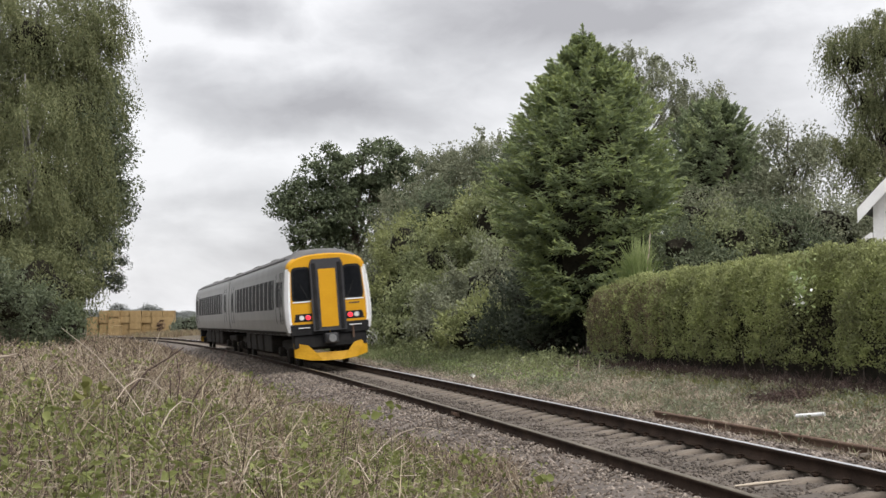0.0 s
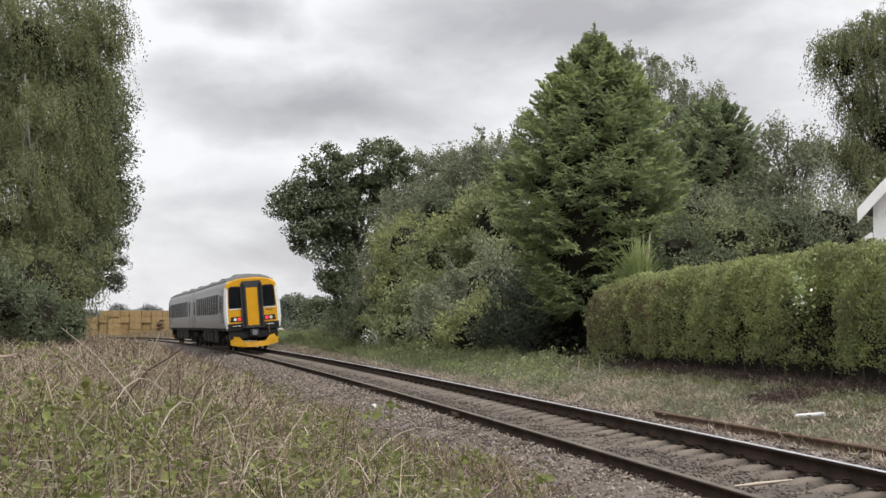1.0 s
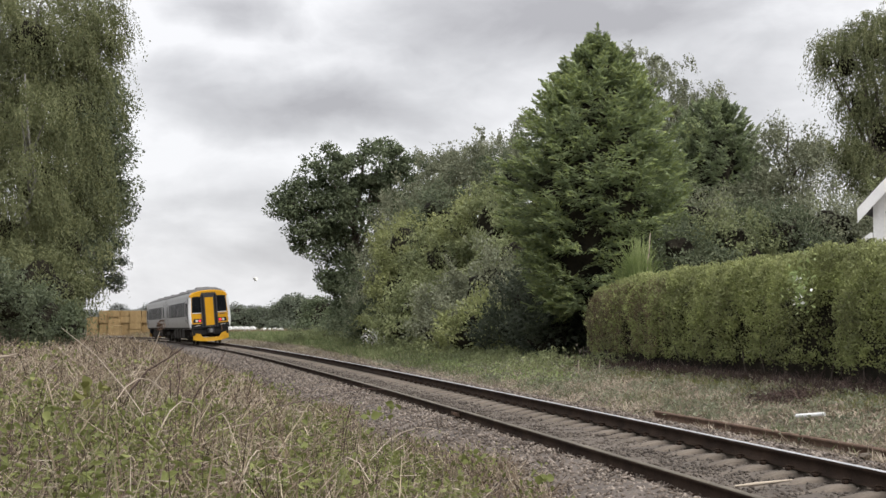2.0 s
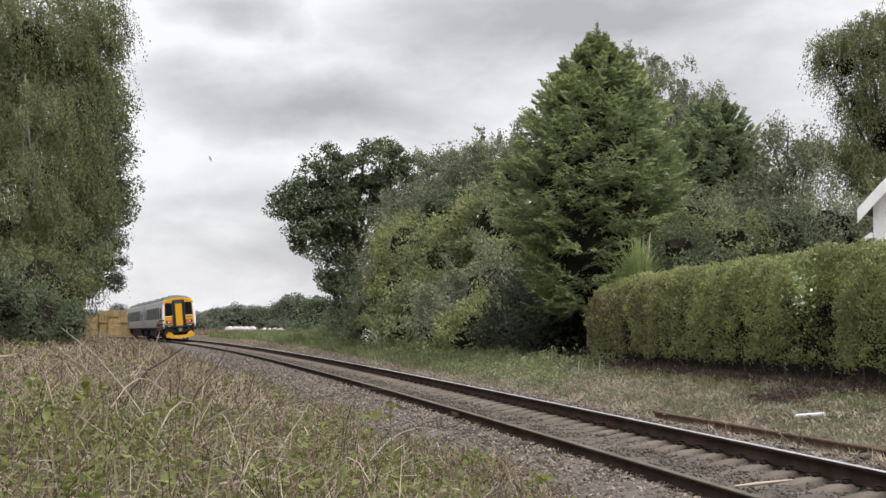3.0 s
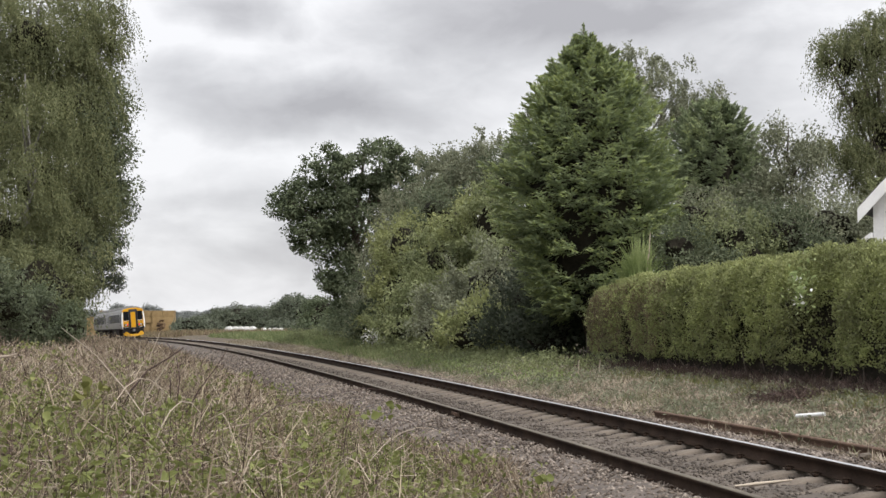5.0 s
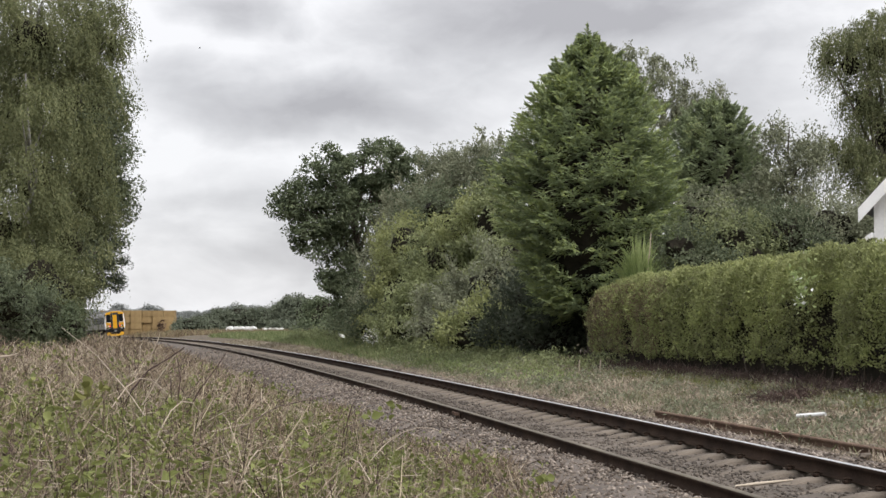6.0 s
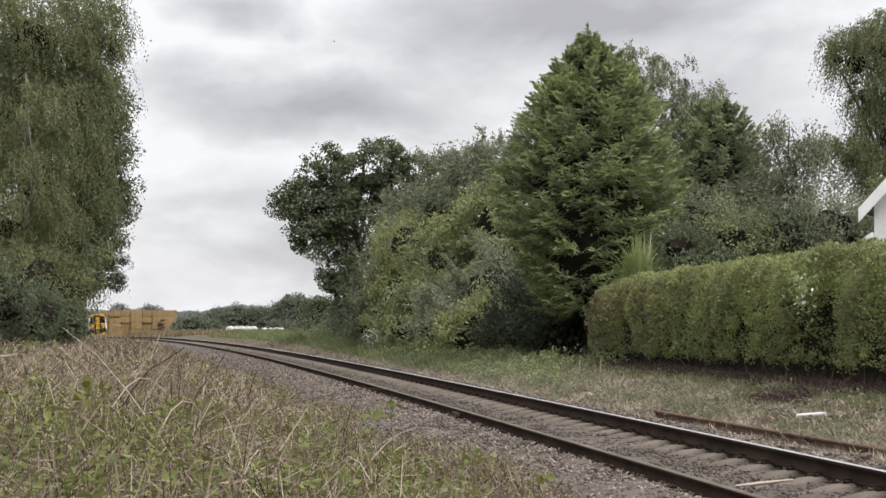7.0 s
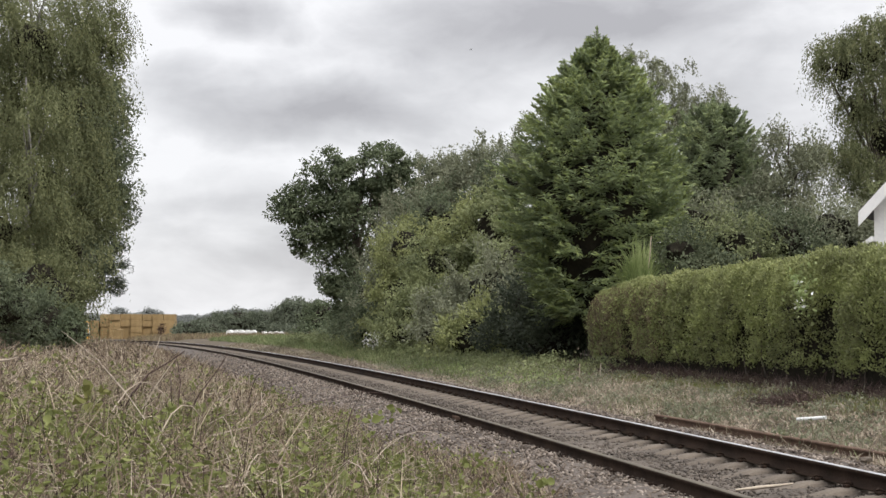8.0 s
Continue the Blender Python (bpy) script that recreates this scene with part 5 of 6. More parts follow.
def verge_right():
    rng = np.random.default_rng(16)
    n = 42000
    s = near_s(rng, n, 0, 120, 1.6)
    l = 2.7 + rng.uniform(0, 1, n) ** 0.8 * 4.8
    keep = patchy(s, l, 0.9, 1) + np.interp(l, [2.7, 3.6], [-0.2, 0.35]) > rng.uniform(0.1, 0.8, n)
    s, l = s[keep], l[keep]
    n = len(s)
    d = rng.normal(0, 0.8, (n, 3)) + np.array([0, 0, 0.6])
    ob = part_np("dry_grass", *blade_mesh(on(s, l, rise(l)), d, rng.uniform(0.06, 0.24, n), rng.uniform(0.002, 0.005, n) * (1 + s / 35), rng.normal(0, 0.6, n), rng), M["drygrass"])
    tagged(ob, "bleached dry grass and litter on the verge", "grass", kind="stuff")
    n = 42000
    s = near_s(rng, n, 0, 150, 1.0)
    l = np.interp(s, [0, 30, 50, 62, 80, 150], [3.1, 3.3, 3.7, 4.1, 4.8, 6.0]) + rng.uniform(0, 1, n) ** 1.2 * np.interp(s, [0, 60, 150], [4.0, 5.0, 10.0])
    w = patchy(s, l, 0.7, 4) + np.interp(s, [0, 30, 45, 110], [-0.05, 0.1, 0.5, 0.7])
    keep = w > rng.uniform(0.3, 1.0, n)
    s, l = s[keep], l[keep]
    n = len(s)
    h = np.interp(s, [0, 28, 42, 110], [0.13, 0.16, 0.40, 0.5])
    d = rng.normal(0, 0.5, (n, 3)) + np.array([0, 0, 0.8])
    ob = part_np("verge_grass", *blade_mesh(on(s, l, rise(l)), d, rng.uniform(0.4, 1.2, n) * h, rng.uniform(0.003, 0.006, n) * (1 + s / 30), rng.normal(0, 0.5, n), rng), M["grass"])
    tagged(ob, "green grass and weeds along the far verge", "grass", kind="stuff")
    # short litter and dead grass close by the spare rail
    n = 24000
    s, l = rng.uniform(3, 34, n), 2.75 + rng.uniform(0, 1, n) * 4.2
    keep = patchy(s, l, 2.1, 7) > rng.uniform(0.05, 0.75, n)
    s, l = s[keep], l[keep]
    n = len(s)
    d = rng.normal(0, 1, (n, 3)) * np.array([1, 1, 0.5]) + np.array([0, 0, 0.35])
    ob = part_np("dead_grass_litter", *blade_mesh(on(s, l, rise(l) + rng.uniform(0, 0.03, n)), d, rng.uniform(0.06, 0.2, n), rng.uniform(0.003, 0.008, n), rng.normal(0, 0.6, n), rng), M["drygrass"])
    tagged(ob, "matted bleached litter between rail and hedge", "grass", kind="stuff")
    # brown leaf litter under the hedge
    n = 9000
    s = near_s(rng, n, 0, 34, 1.1)
    l = rng.uniform(5.0, 7.3, n)
    ob = part_np("leaf_litter", *leaves(on(s, l, rise(l) + 0.02), rng.normal(0, 1, (n, 3)) * np.array([1, 1, 0.3]), 0.09, rng, 0.5, flat=0.5), M["straw"])
    tagged(ob, "brown hedge clippings and dead leaves under the hedge", "leaf litter", kind="stuff")
    # low silver-green weeds
    n = 7480
    c = np.repeat(np.stack([rng.uniform(10, 50, 170), rng.uniform(3.4, 5.8, 170)], 1), 44, 0)
    s, l = c[:, 0] + rng.normal(0, 0.35, n), c[:, 1] + rng.normal(0, 0.22, n)
    ob = part_np("silver_weeds", *leaves(on(s, l, rise(l) + rng.uniform(0.02, 0.2, n)), rng.normal(0, 1, (n, 3)), 0.085, rng, 0.35, flat=0.3), M["willow"])
    tagged(ob, "patches of pale silver-green weeds", "weeds", kind="stuff")
    # tufts of bleached grass and of grey-green weeds, in clumps
    for name, m, per, mat_name, label, cat in (("bleached_tufts", 900, 34, "palecane", "pale bleached grass tufts between rail and hedge", "grass"),
                                               ("grey_green_tufts", 260, 30, "willow", "grey-green weed tufts between rail and hedge", "weeds")):
        s0, l0 = rng.uniform(4, 52, m), rng.uniform(3.0, 6.3, m)
        n = m * per
        s = np.repeat(s0, per) + rng.normal(0, 0.16, n)
        l = np.repeat(l0, per) + rng.normal(0, 0.10, n)
        d = rng.normal(0, 0.7, (n, 3)) + np.array([0, 0, 0.7])
        h = np.repeat(rng.uniform(0.05, 0.16, m), per) * rng.uniform(0.6, 1.2, n)
        ob = part_np(name, *blade_mesh(on(s, l, rise(l)), d, h, rng.uniform(0.007, 0.015, n), rng.normal(0, 0.7, n), rng), M[mat_name])
        tagged(ob, label, cat, kind="stuff")
    # lush broad-leaved weeds at the thicket's foot, and silvery ones before them
    for name, m, per, (s_a, s_b), (l_a, l_b), high, size, mat_name, label in (
            ("lush_weeds", 150, 60, (29, 62), (4.7, 6.8), 0.42, 0.11, "bush", "lush green weeds at the foot of the thicket"),
            ("silvery_weeds", 60, 50, (27, 46), (3.9, 4.9), 0.22, 0.09, "pampas", "low silvery weeds beside the ballast")):
        s = np.repeat(rng.uniform(s_a, s_b, m), per) + rng.normal(0, 0.32, m * per)
        l = np.repeat(rng.uniform(l_a, l_b, m), per) + rng.normal(0, 0.24, m * per)
        z = rise(l) + rng.uniform(0.02, 1.0, m * per) * np.repeat(rng.uniform(0.4, 1.0, m), per) * high
        ob = part_np(name, *leaves(on(s, l, z), rng.normal(0, 1, (m * per, 3)), size, rng, 0.45, flat=0.3), M[mat_name])
        tagged(ob, label, "weeds", kind="stuff")
    # a strip of fresh grass, bare brown brush under the hedge, and dark stems standing for a burnt patch
    n = 9000
    s = rng.uniform(13, 28, n)
    l = np.interp(s, [13, 28], [5.7, 6.0]) + rng.normal(0, 0.28, n)
    d = rng.normal(0, 0.5, (n, 3)) + np.array([0, 0, 0.8])
    ob = part_np("fresh_grass", *blade_mesh(on(s, l, rise(l)), d, rng.uniform(0.05, 0.16, n), rng.uniform(0.004, 0.008, n), rng.normal(0, 0.5, n), rng), M["nettle"])
    tagged(ob, "strip of fresh green grass before the hedge", "grass", kind="stuff")
    n = 6500
    s = 14 + 19 * rng.uniform(0, 1, n)
    l = 6.45 + rng.normal(0, 0.32, n)
    d = rng.normal(0, 1, (n, 3)) * np.array([1, 1, 0.5]) + np.array([0, 0, 0.3])
    ob = part_np("dead_brush", *blade_mesh(on(s, l, rise(l) + rng.uniform(0, 0.08, n)), d, rng.uniform(0.1, 0.42, n), rng.uniform(0.003, 0.007, n), rng.normal(0, 0.5, n), rng), M["cane"])
    tagged(ob, "dark brown dead brush along the hedge foot", "dead weeds", kind="stuff")
    n = 1100
    s, l = 15.9 + rng.normal(0, 0.6, n), 5.25 + rng.normal(0, 0.3, n)
    d = rng.normal(0, 1, (n, 3)) * np.array([1, 1, 0.4]) + np.array([0, 0, 0.3])
    ob = part_np("old_cuttings", *blade_mesh(on(s, l, rise(l) + rng.uniform(0, 0.14, n)), d, rng.uniform(0.1, 0.3, n), rng.uniform(0.004, 0.008, n), rng.normal(0, 0.5, n), rng), M["cane"])
    tagged(ob, "low scatter of dark stems for a burnt patch", "cuttings", kind="stuff")


verge_right()


# ---------------------------------------------------------------- house behind the hedge
def house():
    """The gable end, turned so that the side wall runs away out of sight."""
    xe, yc, ze = (11.65, 42.00, 4.26)
    g = ground_at(xe, yc) - 0.1
    ob = empty("house", pose(xe, yc, g, 0, 0, -24))
    tagged(ob, "white rendered house with slate roof and white bargeboard", "house")
    e = ze - g
    inset, half = 0.36, 3.7
    ridge = e + half * 1.08
    ez = e + inset * 1.08
    x0, x1 = inset, 2 * half - inset
    wall = bmesh.new()
    pts = [(x0, 0), (x1, 0), (x1, ez), (half, ridge - 0.05), (x0, ez)]
    f = [wall.verts.new((a, 0.45, b)) for a, b in pts]
    k = [wall.verts.new((a, 8, b)) for a, b in pts]
    wall.faces.new(f)
    wall.faces.new(k[::-1])
    for i in range(5):
        wall.faces.new((f[(i + 1) % 5], f[i], k[i], k[(i + 1) % 5]))
    bmesh.ops.recalc_face_normals(wall, faces=wall.faces)
    part("wall", wall, M["render"], ob, "white rendered gable wall")
    for ax in (0.0, 2 * half):
        a, b = (ax, e), (half, ridge)
        bm = plate([(a[0], 0, a[1] + 0.02), (b[0], 0, b[1] + 0.02), (b[0], 0, b[1] + 0.14), (a[0], 0, a[1] + 0.14)], 8.3)
        rf = part("roof", bm, M["slate"], ob, "dark slate roof slope")
        bm = plate([(a[0], -0.05, a[1] - 0.30), (b[0], -0.05, b[1] - 0.30), (b[0], -0.05, b[1] + 0.10), (a[0], -0.05, a[1] + 0.10)], 0.04)
        part("bargeboard", bm, M["whitep"], rf, "white bargeboard")
        bm = plate([(a[0], 0, a[1] - 0.06), (b[0], 0, b[1] - 0.06), (b[0], 0, b[1] - 0.02), (a[0], 0, a[1] - 0.02)], 0.44)
        part("soffit", bm, M["render"], rf)
    # glazed lean-to at the corner
    q = ob.matrix_basis.inverted()
    la, lb = q @ Vector((11.46, 42.20, 3.23)), q @ Vector((12.20, 42.40, 3.64))
    yy = la.y
    bm = plate([(la.x, yy, la.z - 0.09), (lb.x, yy, lb.z - 0.09), (lb.x, yy, lb.z + 0.05), (la.x, yy, la.z + 0.05)], 2.2)
    part("lean_to_roof", bm, M["whitep"], ob, "white-framed lean-to roof")
    part("lean_to_wall", plate([(la.x + 0.05, yy + 0.08, 0), (lb.x, yy + 0.08, 0), (lb.x, yy + 0.08, lb.z - 0.1), (la.x + 0.05, yy + 0.08, la.z - 0.1)], 2.0), M["glass"], ob, "glazed side of the lean-to")
    part("lean_to_post", box((la.x + 0.3, yy + 0.02, 0), (la.x + 0.37, yy + 0.07, la.z)), M["whitep"], ob)
    part("wall_vent", box((x0 + 0.35, 0.42, ez - 0.42), (x0 + 0.75, 0.47, ez - 0.34), 0.005), M["charcoal"], ob)


house()


# ---------------------------------------------------------------- the far fields
def rounded_box(w, d, h, seed, jitter=0.03):
    rng = random.Random(seed)
    bm = box((-w / 2, -d / 2, 0), (w / 2, d / 2, h), 0.03)
    for v in bm.verts:
        v.co += Vector((rng.uniform(-1, 1), rng.uniform(-1, 1), rng.uniform(-1, 1) if v.co.z > 0.1 else 0)) * jitter
    return bm


def far_place():
    rng = random.Random(4)
    d0 = 285.0
    # stack of big square straw bales, one thing of many bales
    stack = empty("straw_stack")
    tagged(stack, "tall stack of golden square straw bales in the field", "straw stack")
    xa, xb = (-67.46, 285.00, 0.34)[0], (-51.02, 285.00, 0.34)[0]
    zg = (-62.70, 285.00, -3.31)[2]
    zt = (-62.74, 285.00, 1.41)[2]
    rows, cols = 4, 8
    bh, bw = (zt - zg) / rows, (xb - xa) / cols
    meshes = []
    for k in range(3):
        bm = rounded_box(bw - 0.02, 2.4, bh - 0.01, k)
        me = bpy.data.meshes.new("bale")
        bm.to_mesh(me)
        bm.free()
        me.materials.append(M["bale"])
        meshes.append(me)
    for c in range(cols):
        for r in range(rows):
            if c == 0 and r == rows - 1:
                continue
            b = new("bale", rng.choice(meshes))
            b.parent = stack
            gap = 0.16 if c == 1 else 0
            b.matrix_basis = pose(xa + (c + 0.5) * bw + rng.uniform(-0.05, 0.05) + gap, d0 + rng.uniform(-0.25, 0.15) + (0.7 if c in (1, 3, 5) else 0), zg + r * bh, 0, 0, rng.uniform(-2, 2))
    for k, (w, h) in enumerate(((1.9, 1.7), (1.6, 0.6), (2.0, 0.5))):
        x = FAR_X[k]
        ob = part("loose_bale", rounded_box(w, 1.3, h, 20 + k, 0.12), M["bale"])
        ob.matrix_basis = pose(x, 270, (-59.40, 270.00, -3.05)[2], 0, 0, 8 * k)
        tagged(ob, "broken straw bale lying before the stack", "straw bale", "loose bales")
    # white wrapped bales in a row
    zg = (-31.10, 240.00, -2.64)[2]
    for k in range(9):
        x = WRAP[0] + k * 0.92 + (0.9 if k > 4 else 0)
        r = 0.6 if k < 5 else 0.48
        bm = bmesh.new()
        bmesh.ops.create_cone(bm, cap_ends=True, segments=18, radius1=r, radius2=r, depth=1.1, matrix=Matrix.Rotation(radians(90), 4, "X"))
        bmesh.ops.bevel(bm, geom=[e for e in bm.edges if len(e.link_faces) == 2 and e.calc_face_angle(0) > 1], offset=0.08, segments=2, affect="EDGES")
        ob = part("wrapped_bale", bm, M["wrap"])
        ob.matrix_basis = pose(x, 240 + rng.uniform(-0.3, 0.3), zg + r + 0.35, 0, 0, rng.uniform(-15, 15))
        tagged(ob, "white plastic-wrapped round bale in a row", "wrapped bale", "row of wrapped bales")
    # low brown scrub before them, and grass
    g = np.random.default_rng(6)
    n = 14000
    fs, fl = g.uniform(175, 236, n), 5.0 + 34 * g.uniform(0, 1, n)
    spot = on(fs, fl, rise(fl))
    ob = part_np("field_scrub", *blade_mesh(spot, g.normal(0, 0.4, (n, 3)) + np.array([0, 0, 1.0]), g.uniform(0.3, 0.95, n), g.uniform(0.02, 0.06, n), g.normal(0, 0.3, n), g), M["scrub"])
    tagged(ob, "brown dying weeds along the field's edge", "weeds", kind="stuff")
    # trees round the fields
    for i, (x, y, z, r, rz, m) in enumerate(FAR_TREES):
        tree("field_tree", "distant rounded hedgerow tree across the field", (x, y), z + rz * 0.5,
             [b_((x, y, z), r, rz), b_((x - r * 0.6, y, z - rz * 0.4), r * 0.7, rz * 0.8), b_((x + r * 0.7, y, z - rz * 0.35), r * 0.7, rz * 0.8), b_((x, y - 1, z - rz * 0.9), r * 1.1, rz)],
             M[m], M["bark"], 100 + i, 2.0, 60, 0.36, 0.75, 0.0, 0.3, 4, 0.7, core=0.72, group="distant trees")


FAR_X = ((-58.89, 270.00, -2.65)[0], (-55.03, 270.00, -2.65)[0], (-53.10, 270.00, -2.65)[0])
WRAP = (-34.18, 240.00, -2.19)
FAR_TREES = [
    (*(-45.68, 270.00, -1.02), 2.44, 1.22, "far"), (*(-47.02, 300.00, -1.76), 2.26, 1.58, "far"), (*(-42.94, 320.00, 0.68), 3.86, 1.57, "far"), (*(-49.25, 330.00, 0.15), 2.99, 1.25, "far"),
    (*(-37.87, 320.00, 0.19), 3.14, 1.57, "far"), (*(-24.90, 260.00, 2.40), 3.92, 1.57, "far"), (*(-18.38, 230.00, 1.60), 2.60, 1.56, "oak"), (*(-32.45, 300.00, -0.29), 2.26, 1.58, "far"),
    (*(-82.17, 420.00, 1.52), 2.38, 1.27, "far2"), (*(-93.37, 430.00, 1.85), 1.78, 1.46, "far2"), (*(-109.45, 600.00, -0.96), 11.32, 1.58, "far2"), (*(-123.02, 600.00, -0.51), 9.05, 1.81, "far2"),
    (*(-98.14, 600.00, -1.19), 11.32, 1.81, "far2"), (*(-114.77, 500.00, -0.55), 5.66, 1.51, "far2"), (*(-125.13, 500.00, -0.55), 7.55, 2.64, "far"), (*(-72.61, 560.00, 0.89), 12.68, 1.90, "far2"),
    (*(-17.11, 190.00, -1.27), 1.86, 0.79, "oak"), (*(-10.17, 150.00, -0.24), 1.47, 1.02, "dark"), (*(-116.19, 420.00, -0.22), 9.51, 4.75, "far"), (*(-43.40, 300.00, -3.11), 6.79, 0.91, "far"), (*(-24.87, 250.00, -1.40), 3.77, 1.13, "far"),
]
far_place()


# ---------------------------------------------------------------- single canes and stalks in the near verge
def cane(points, r, m, label):
    v, f = tube(points, np.linspace(r, r * 0.45, len(points)), 6)
    ob = part_np("bramble_cane", v, f, m)
    tagged(ob, label, "cane")
    return ob


def canes():
    dark, pale = "dark arching bramble cane rising from the verge", "bleached dry cane leaning across the weeds"
    cane([(-3.26, 15.00, 0.41), (-3.11, 15.00, 0.72), (-2.95, 15.00, 0.91), (-2.73, 15.00, 1.04), (-2.59, 15.00, 1.14)], 0.012, M["cane"], dark)
    cane([(-3.07, 15.00, 0.46), (-2.87, 15.00, 0.80), (-2.68, 15.00, 1.07)], 0.009, M["palecane"], dark)
    cane([(-2.66, 15.00, 0.55), (-2.63, 15.00, 0.83), (-2.67, 15.00, 1.06), (-2.83, 15.20, 1.22)], 0.007, M["cane"], dark)
    cane([(-2.73, 16.00, 0.42), (-2.60, 16.00, 0.66), (-2.42, 16.00, 0.90), (-2.30, 16.00, 1.09)], 0.009, M["cane"], dark)
    cane([(-2.10, 11.60, 0.40), (-2.46, 12.60, 0.56), (-2.90, 13.80, 0.76), (-3.70, 16.00, 1.03), (-4.58, 18.00, 1.30)], 0.006, M["palecane"], pale)
    cane([(-1.11, 17.00, 0.17), (-1.04, 17.00, 0.42), (-0.92, 17.00, 0.61), (-0.87, 17.00, 0.75)], 0.008, M["cane"], dark)
    cane([(-1.91, 14.00, 0.40), (-1.66, 15.00, 0.55), (-1.23, 16.00, 0.60), (-0.90, 16.60, 0.65), (-0.65, 17.00, 0.61)], 0.006, M["cane"], dark)
    cane([(-5.61, 19.00, 0.92), (-5.50, 19.00, 0.93), (-5.39, 19.00, 0.96)], 0.022, M["palecane"], pale)
    cane([(-2.85, 14.50, 1.02), (-2.76, 14.50, 1.23), (-2.74, 14.50, 1.30)], 0.006, M["palecane"], "thin dead stem bearing a brown seed head")
    rng = np.random.default_rng(31)
    p = np.array((-2.73, 14.50, 1.36))
    c = p + rng.normal(0, 1, (90, 3)) * np.array([0.018, 0.018, 0.034])
    ob = part_np("seed_head", *leaves(c, rng.normal(0, 1, (90, 3)), 0.03, rng, 0.5), M["rust2"])
    tagged(ob, "brown dried seed head on a dead stem", "seed head")
    for i in range(46):
        s, l = rng.uniform(0, 26) ** 1.0, 0
        l = float(left_edge(s) - rng.uniform(0.1, 4.2 + 0.1 * s))
        a = on(s, l, rise(l))
        h, yaw, reach = rng.uniform(0.4, 0.75), rng.uniform(0, 6.28), rng.uniform(0.3, 1.3)
        t = np.linspace(0, 1, 7)[:, None]
        pts = a + t * reach * np.array([math.cos(yaw), math.sin(yaw), 0]) + np.array([0, 0, 1.0]) * (np.sin(t * 2.2) * h)
        cane(pts, rng.uniform(0.004, 0.008), M["cane"] if rng.uniform() < 0.5 else M["palecane"], dark if i % 2 else pale)
    # broad lobed leaves on a young sapling
    for q, r, m in (((-3.08, 13.00, 0.82), 0.13, "weed"), ((-2.95, 13.00, 0.80), 0.11, "weed"), ((-2.23, 12.50, 0.68), 0.09, "nettle"), ((-2.41, 12.00, 0.61), 0.09, "nettle"), ((0.25, 13.00, 0.23), 0.11, "nettle"), ((0.81, 13.00, 0.10), 0.10, "nettle"), ((-0.60, 17.00, 0.39), 0.12, "nettle"), ((-0.81, 16.00, 0.39), 0.12, "nettle")):
        sprig = empty("leaf_sprig", pose(*q))
        tagged(sprig, "sprig of broad yellow-green bramble leaves", "leaves", "leaf sprigs")
        z0 = ground_at(q[0], q[1]) - q[2]
        part_np("stalk", *tube([(0.03, 0.02, z0), (0.02, 0.0, z0 * 0.5), (0, 0, 0)], [0.004, 0.003, 0.002], 5), M["cane"], sprig)
        for k in range(9):
            c = rng.normal(0, 1, (1, 3)) * r * 0.5
            part_np("leaf", *broad_leaves(c, c + rng.normal(0, 0.4, (1, 3)) * r, r * 0.75, rng, 0.8), M[m], sprig)


canes()


# ---------------------------------------------------------------- small flying animals
def flyer(name, label, category, body_len, span, chord, m, m_body):
    ob = empty(name)
    tagged(ob, label, category)
    v, f = tube([(0, -body_len / 2, 0), (0, -body_len * 0.3, 0), (0, body_len * 0.1, 0), (0, body_len / 2, 0)], [body_len * 0.03, body_len * 0.1, body_len * 0.11, body_len * 0.02], 7)
    part_np("body", v, f, m_body, ob)
    wings = []
    for sd in (-1, 1):
        bm = bmesh.new()
        w = [(0, -chord * 0.5), (0.35, -chord * 0.62), (0.8, -chord * 0.3), (1.0, chord * 0.25), (0.6, chord * 0.6), (0, chord * 0.5)]
        top = [bm.verts.new((sd * a * span / 2, b, 0.002 * span)) for a, b in w]
        low = [bm.verts.new((sd * a * span / 2, b, -0.002 * span)) for a, b in w]
        bm.faces.new(top)
        bm.faces.new(low[::-1])
        for k in range(6):
            bm.faces.new((top[k], low[k], low[(k + 1) % 6], top[(k + 1) % 6]))
        bmesh.ops.recalc_face_normals(bm, faces=bm.faces)
        wings.append(part("wing", bm, m, ob))
    return ob, wings


BUTTERFLY, BUTTERFLY_WINGS = flyer("butterfly", "small white butterfly fluttering over the verge", "butterfly", 0.03, 0.075, 0.035, M["whiteflower"], M["cane"])
BIRD, BIRD_WINGS = flyer("bird", "small dark bird crossing the cloudy sky", "bird", 0.2, 0.32, 0.07, M["charcoal"], M["black"])


# ---------------------------------------------------------------- what moves
def sway(foot, angles):
    """Poses of a tree that leans in the wind about its foot."""
    x, y, z = foot
    return [(t, pose(x, y, z, a * 0.3, a, 0)) for t, a in angles]


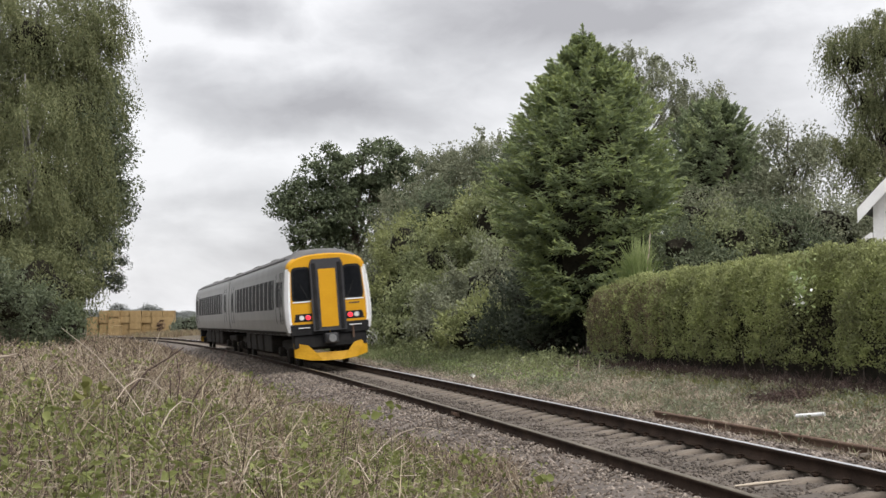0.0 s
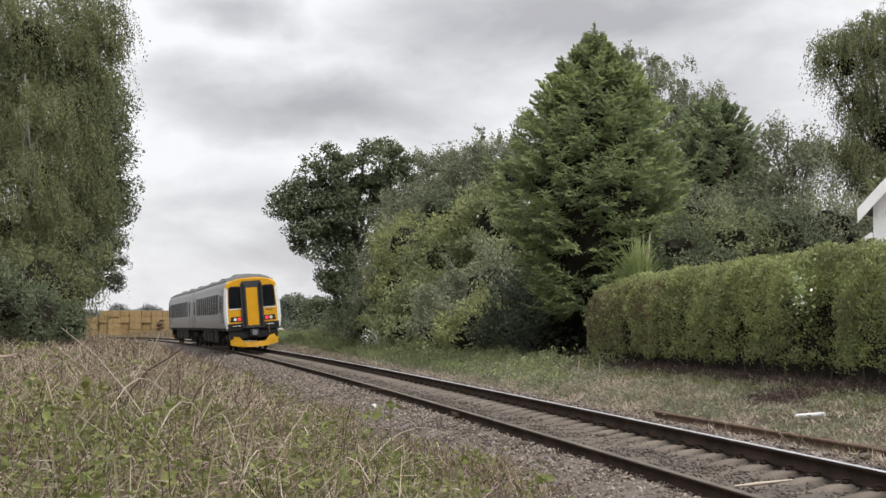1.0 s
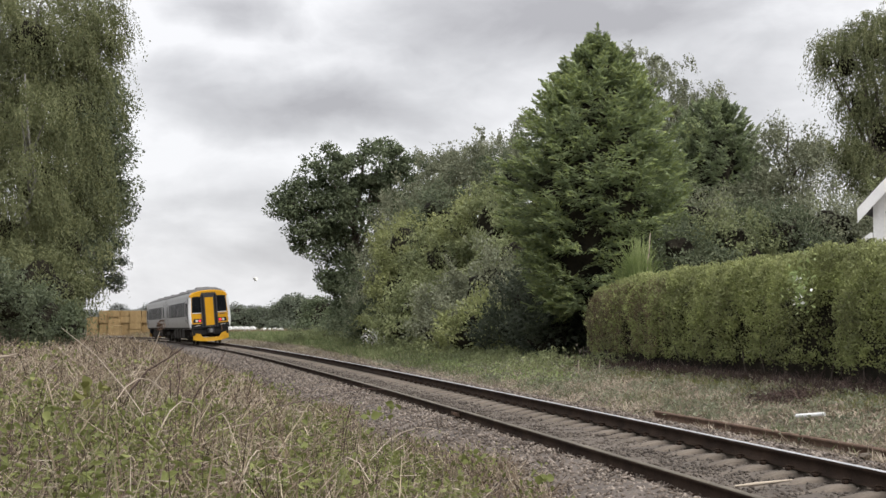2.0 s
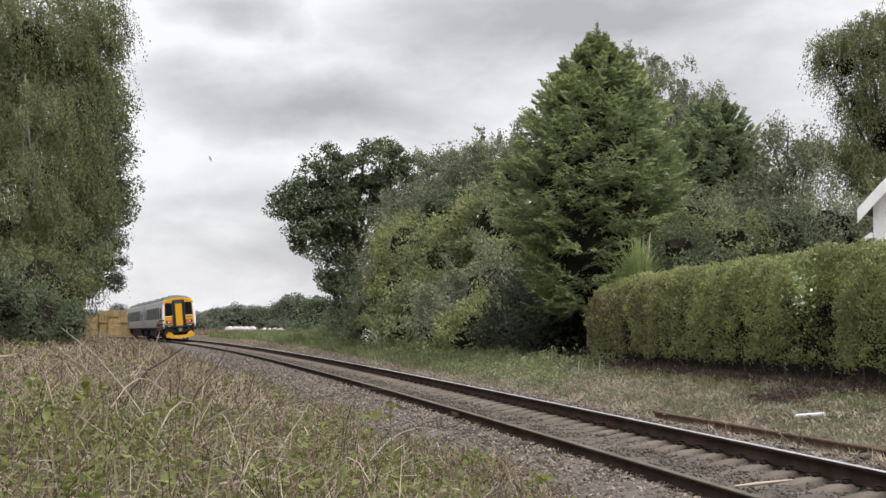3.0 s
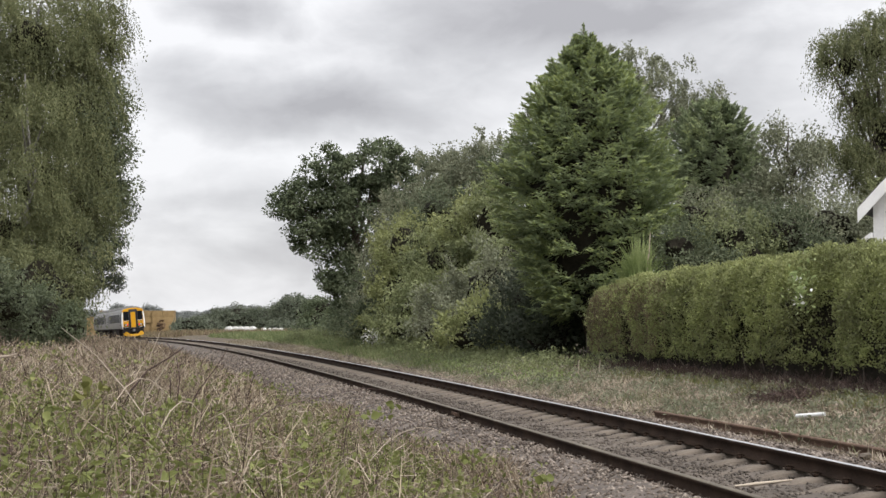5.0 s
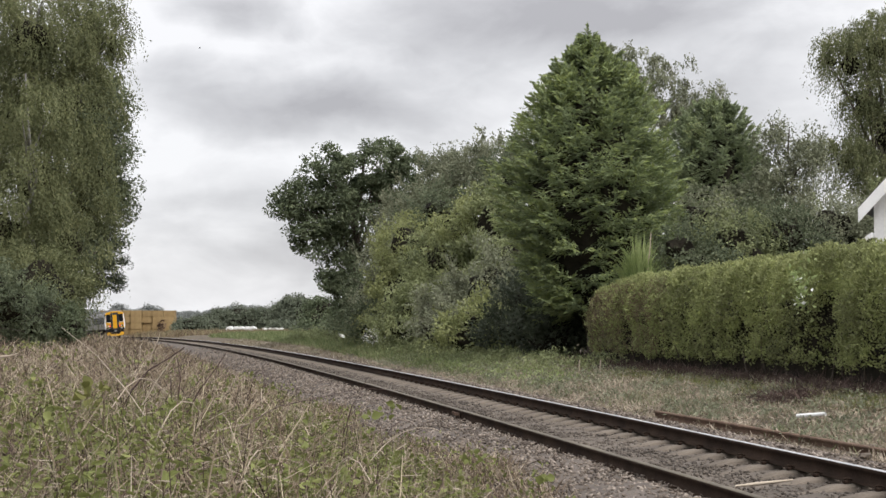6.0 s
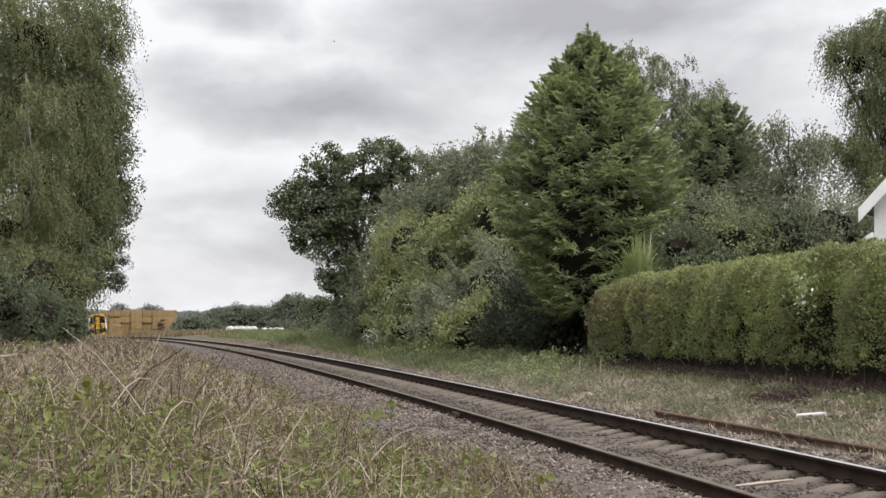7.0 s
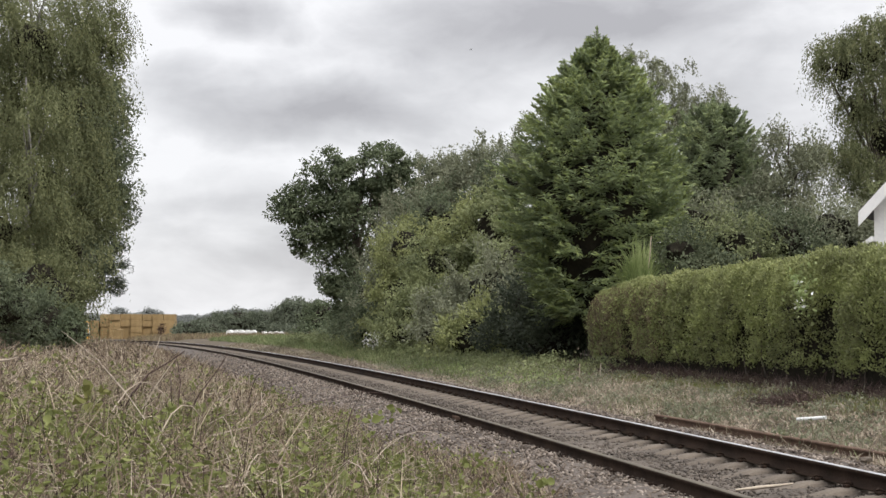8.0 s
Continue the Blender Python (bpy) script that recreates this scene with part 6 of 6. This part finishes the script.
def motions():
    times = [0.25 * k for k in range(33)]
    walk(REAR_CAR, [(t, car_pose(train_at(t), False)) for t in times])
    walk(FRONT_CAR, [(t, car_pose(train_at(t) + 23.0, True)) for t in times])
    walk(CYPRESS, sway(tuple(CYPRESS.location), [(0.0, -2.0), (1.0, 0.0), (1.5, 0.6), (2.5, 0.5), (3.5, 0.3), (4.5, -2.0), (5.5, -1.5), (6.5, -1.2), (7.0, -1.3), (8.0, 0.3)]))
    walk(TALL_BIRCH, sway(tuple(TALL_BIRCH.location), [(0.0, 2.0), (1.0, 0.2), (1.5, 0.2), (3.5, 0.0), (4.5, 0.2), (5.5, 0.8), (6.5, 1.2), (7.0, 2.0), (8.0, -0.3)]))
    path = [(0.0, (0.27, 14.00, 0.89)), (0.1, (0.07, 14.00, 0.85)), (0.2, (-0.14, 14.00, 0.86)), (0.3, (-0.24, 14.00, 0.91)), (0.5, (-0.07, 14.00, 0.85)), (0.7, (-0.28, 14.00, 0.64)), (0.8, (-0.44, 14.00, 0.73)), (1.0, (-0.65, 14.00, 0.61)),
            (1.2, (-0.83, 14.00, 0.82)), (1.4, (-1.31, 14.00, 1.20)), (1.6, (-1.78, 14.00, 1.42)), (2.2, (-1.75, 14.00, 1.93)), (2.8, (-1.87, 14.00, 2.51)), (2.9, (-2.04, 14.00, 2.75)), (3.0, (-2.18, 14.00, 2.92)), (3.1, (-2.26, 14.00, 3.13)),
            (3.2, (-2.34, 14.00, 3.29)), (3.4, (-2.52, 14.00, 3.39)), (3.7, (-2.77, 14.00, 3.95)), (4.1, (-2.82, 14.00, 4.70)), (5.0, (-2.15, 14.00, 4.75)), (5.5, (-1.74, 14.00, 2.41)), (5.8, (-1.39, 14.00, 1.43)), (5.9, (-1.18, 14.00, 1.39)),
            (6.0, (-0.96, 14.00, 1.26)), (6.1, (-0.76, 14.00, 1.20)), (6.2, (-0.53, 14.00, 1.05)), (6.3, (-0.29, 14.00, 0.92)), (6.4, (-0.06, 14.00, 0.74)), (6.6, (0.43, 14.00, 0.79)), (7.0, (1.35, 14.00, 0.72)), (8.0, (4.61, 14.00, 0.61))]
    walk(BUTTERFLY, [(t, pose(*p, 25, 10 * (-1) ** k, 60)) for k, (t, p) in enumerate(path)])
    walk(BIRD, [(0.0, pose(*(-85.29, 120.00, 19.66), 0, 0, -90)), (5.8, pose(*(-21.87, 120.00, 22.41), 0, 0, -90)), (6.2, pose(*(-17.50, 120.00, 22.87), 0, 0, -90)), (6.5, pose(*(-14.31, 120.00, 23.23), 0, 0, -90)),
                (7.0, pose(*(-8.84, 120.00, 23.14), 0, 0, -90)), (7.4, pose(*(-4.42, 120.00, 22.91), 0, 0, -90)), (8.0, pose(*(2.19, 120.00, 22.77), 0, 0, -90))])
    for (left, right), step, swing in ((BUTTERFLY_WINGS, 0.1, 38), (BIRD_WINGS, 0.1, 30)):
        beats = [round(step * k, 2) for k in range(int(8 / step) + 1)]
        walk(left, [(t, pose(0, 0, 0, 0, swing * (-1) ** k + 10, 0)) for k, t in enumerate(beats)])
        walk(right, [(t, pose(0, 0, 0, 0, -swing * (-1) ** k - 10, 0)) for k, t in enumerate(beats)])


motions()
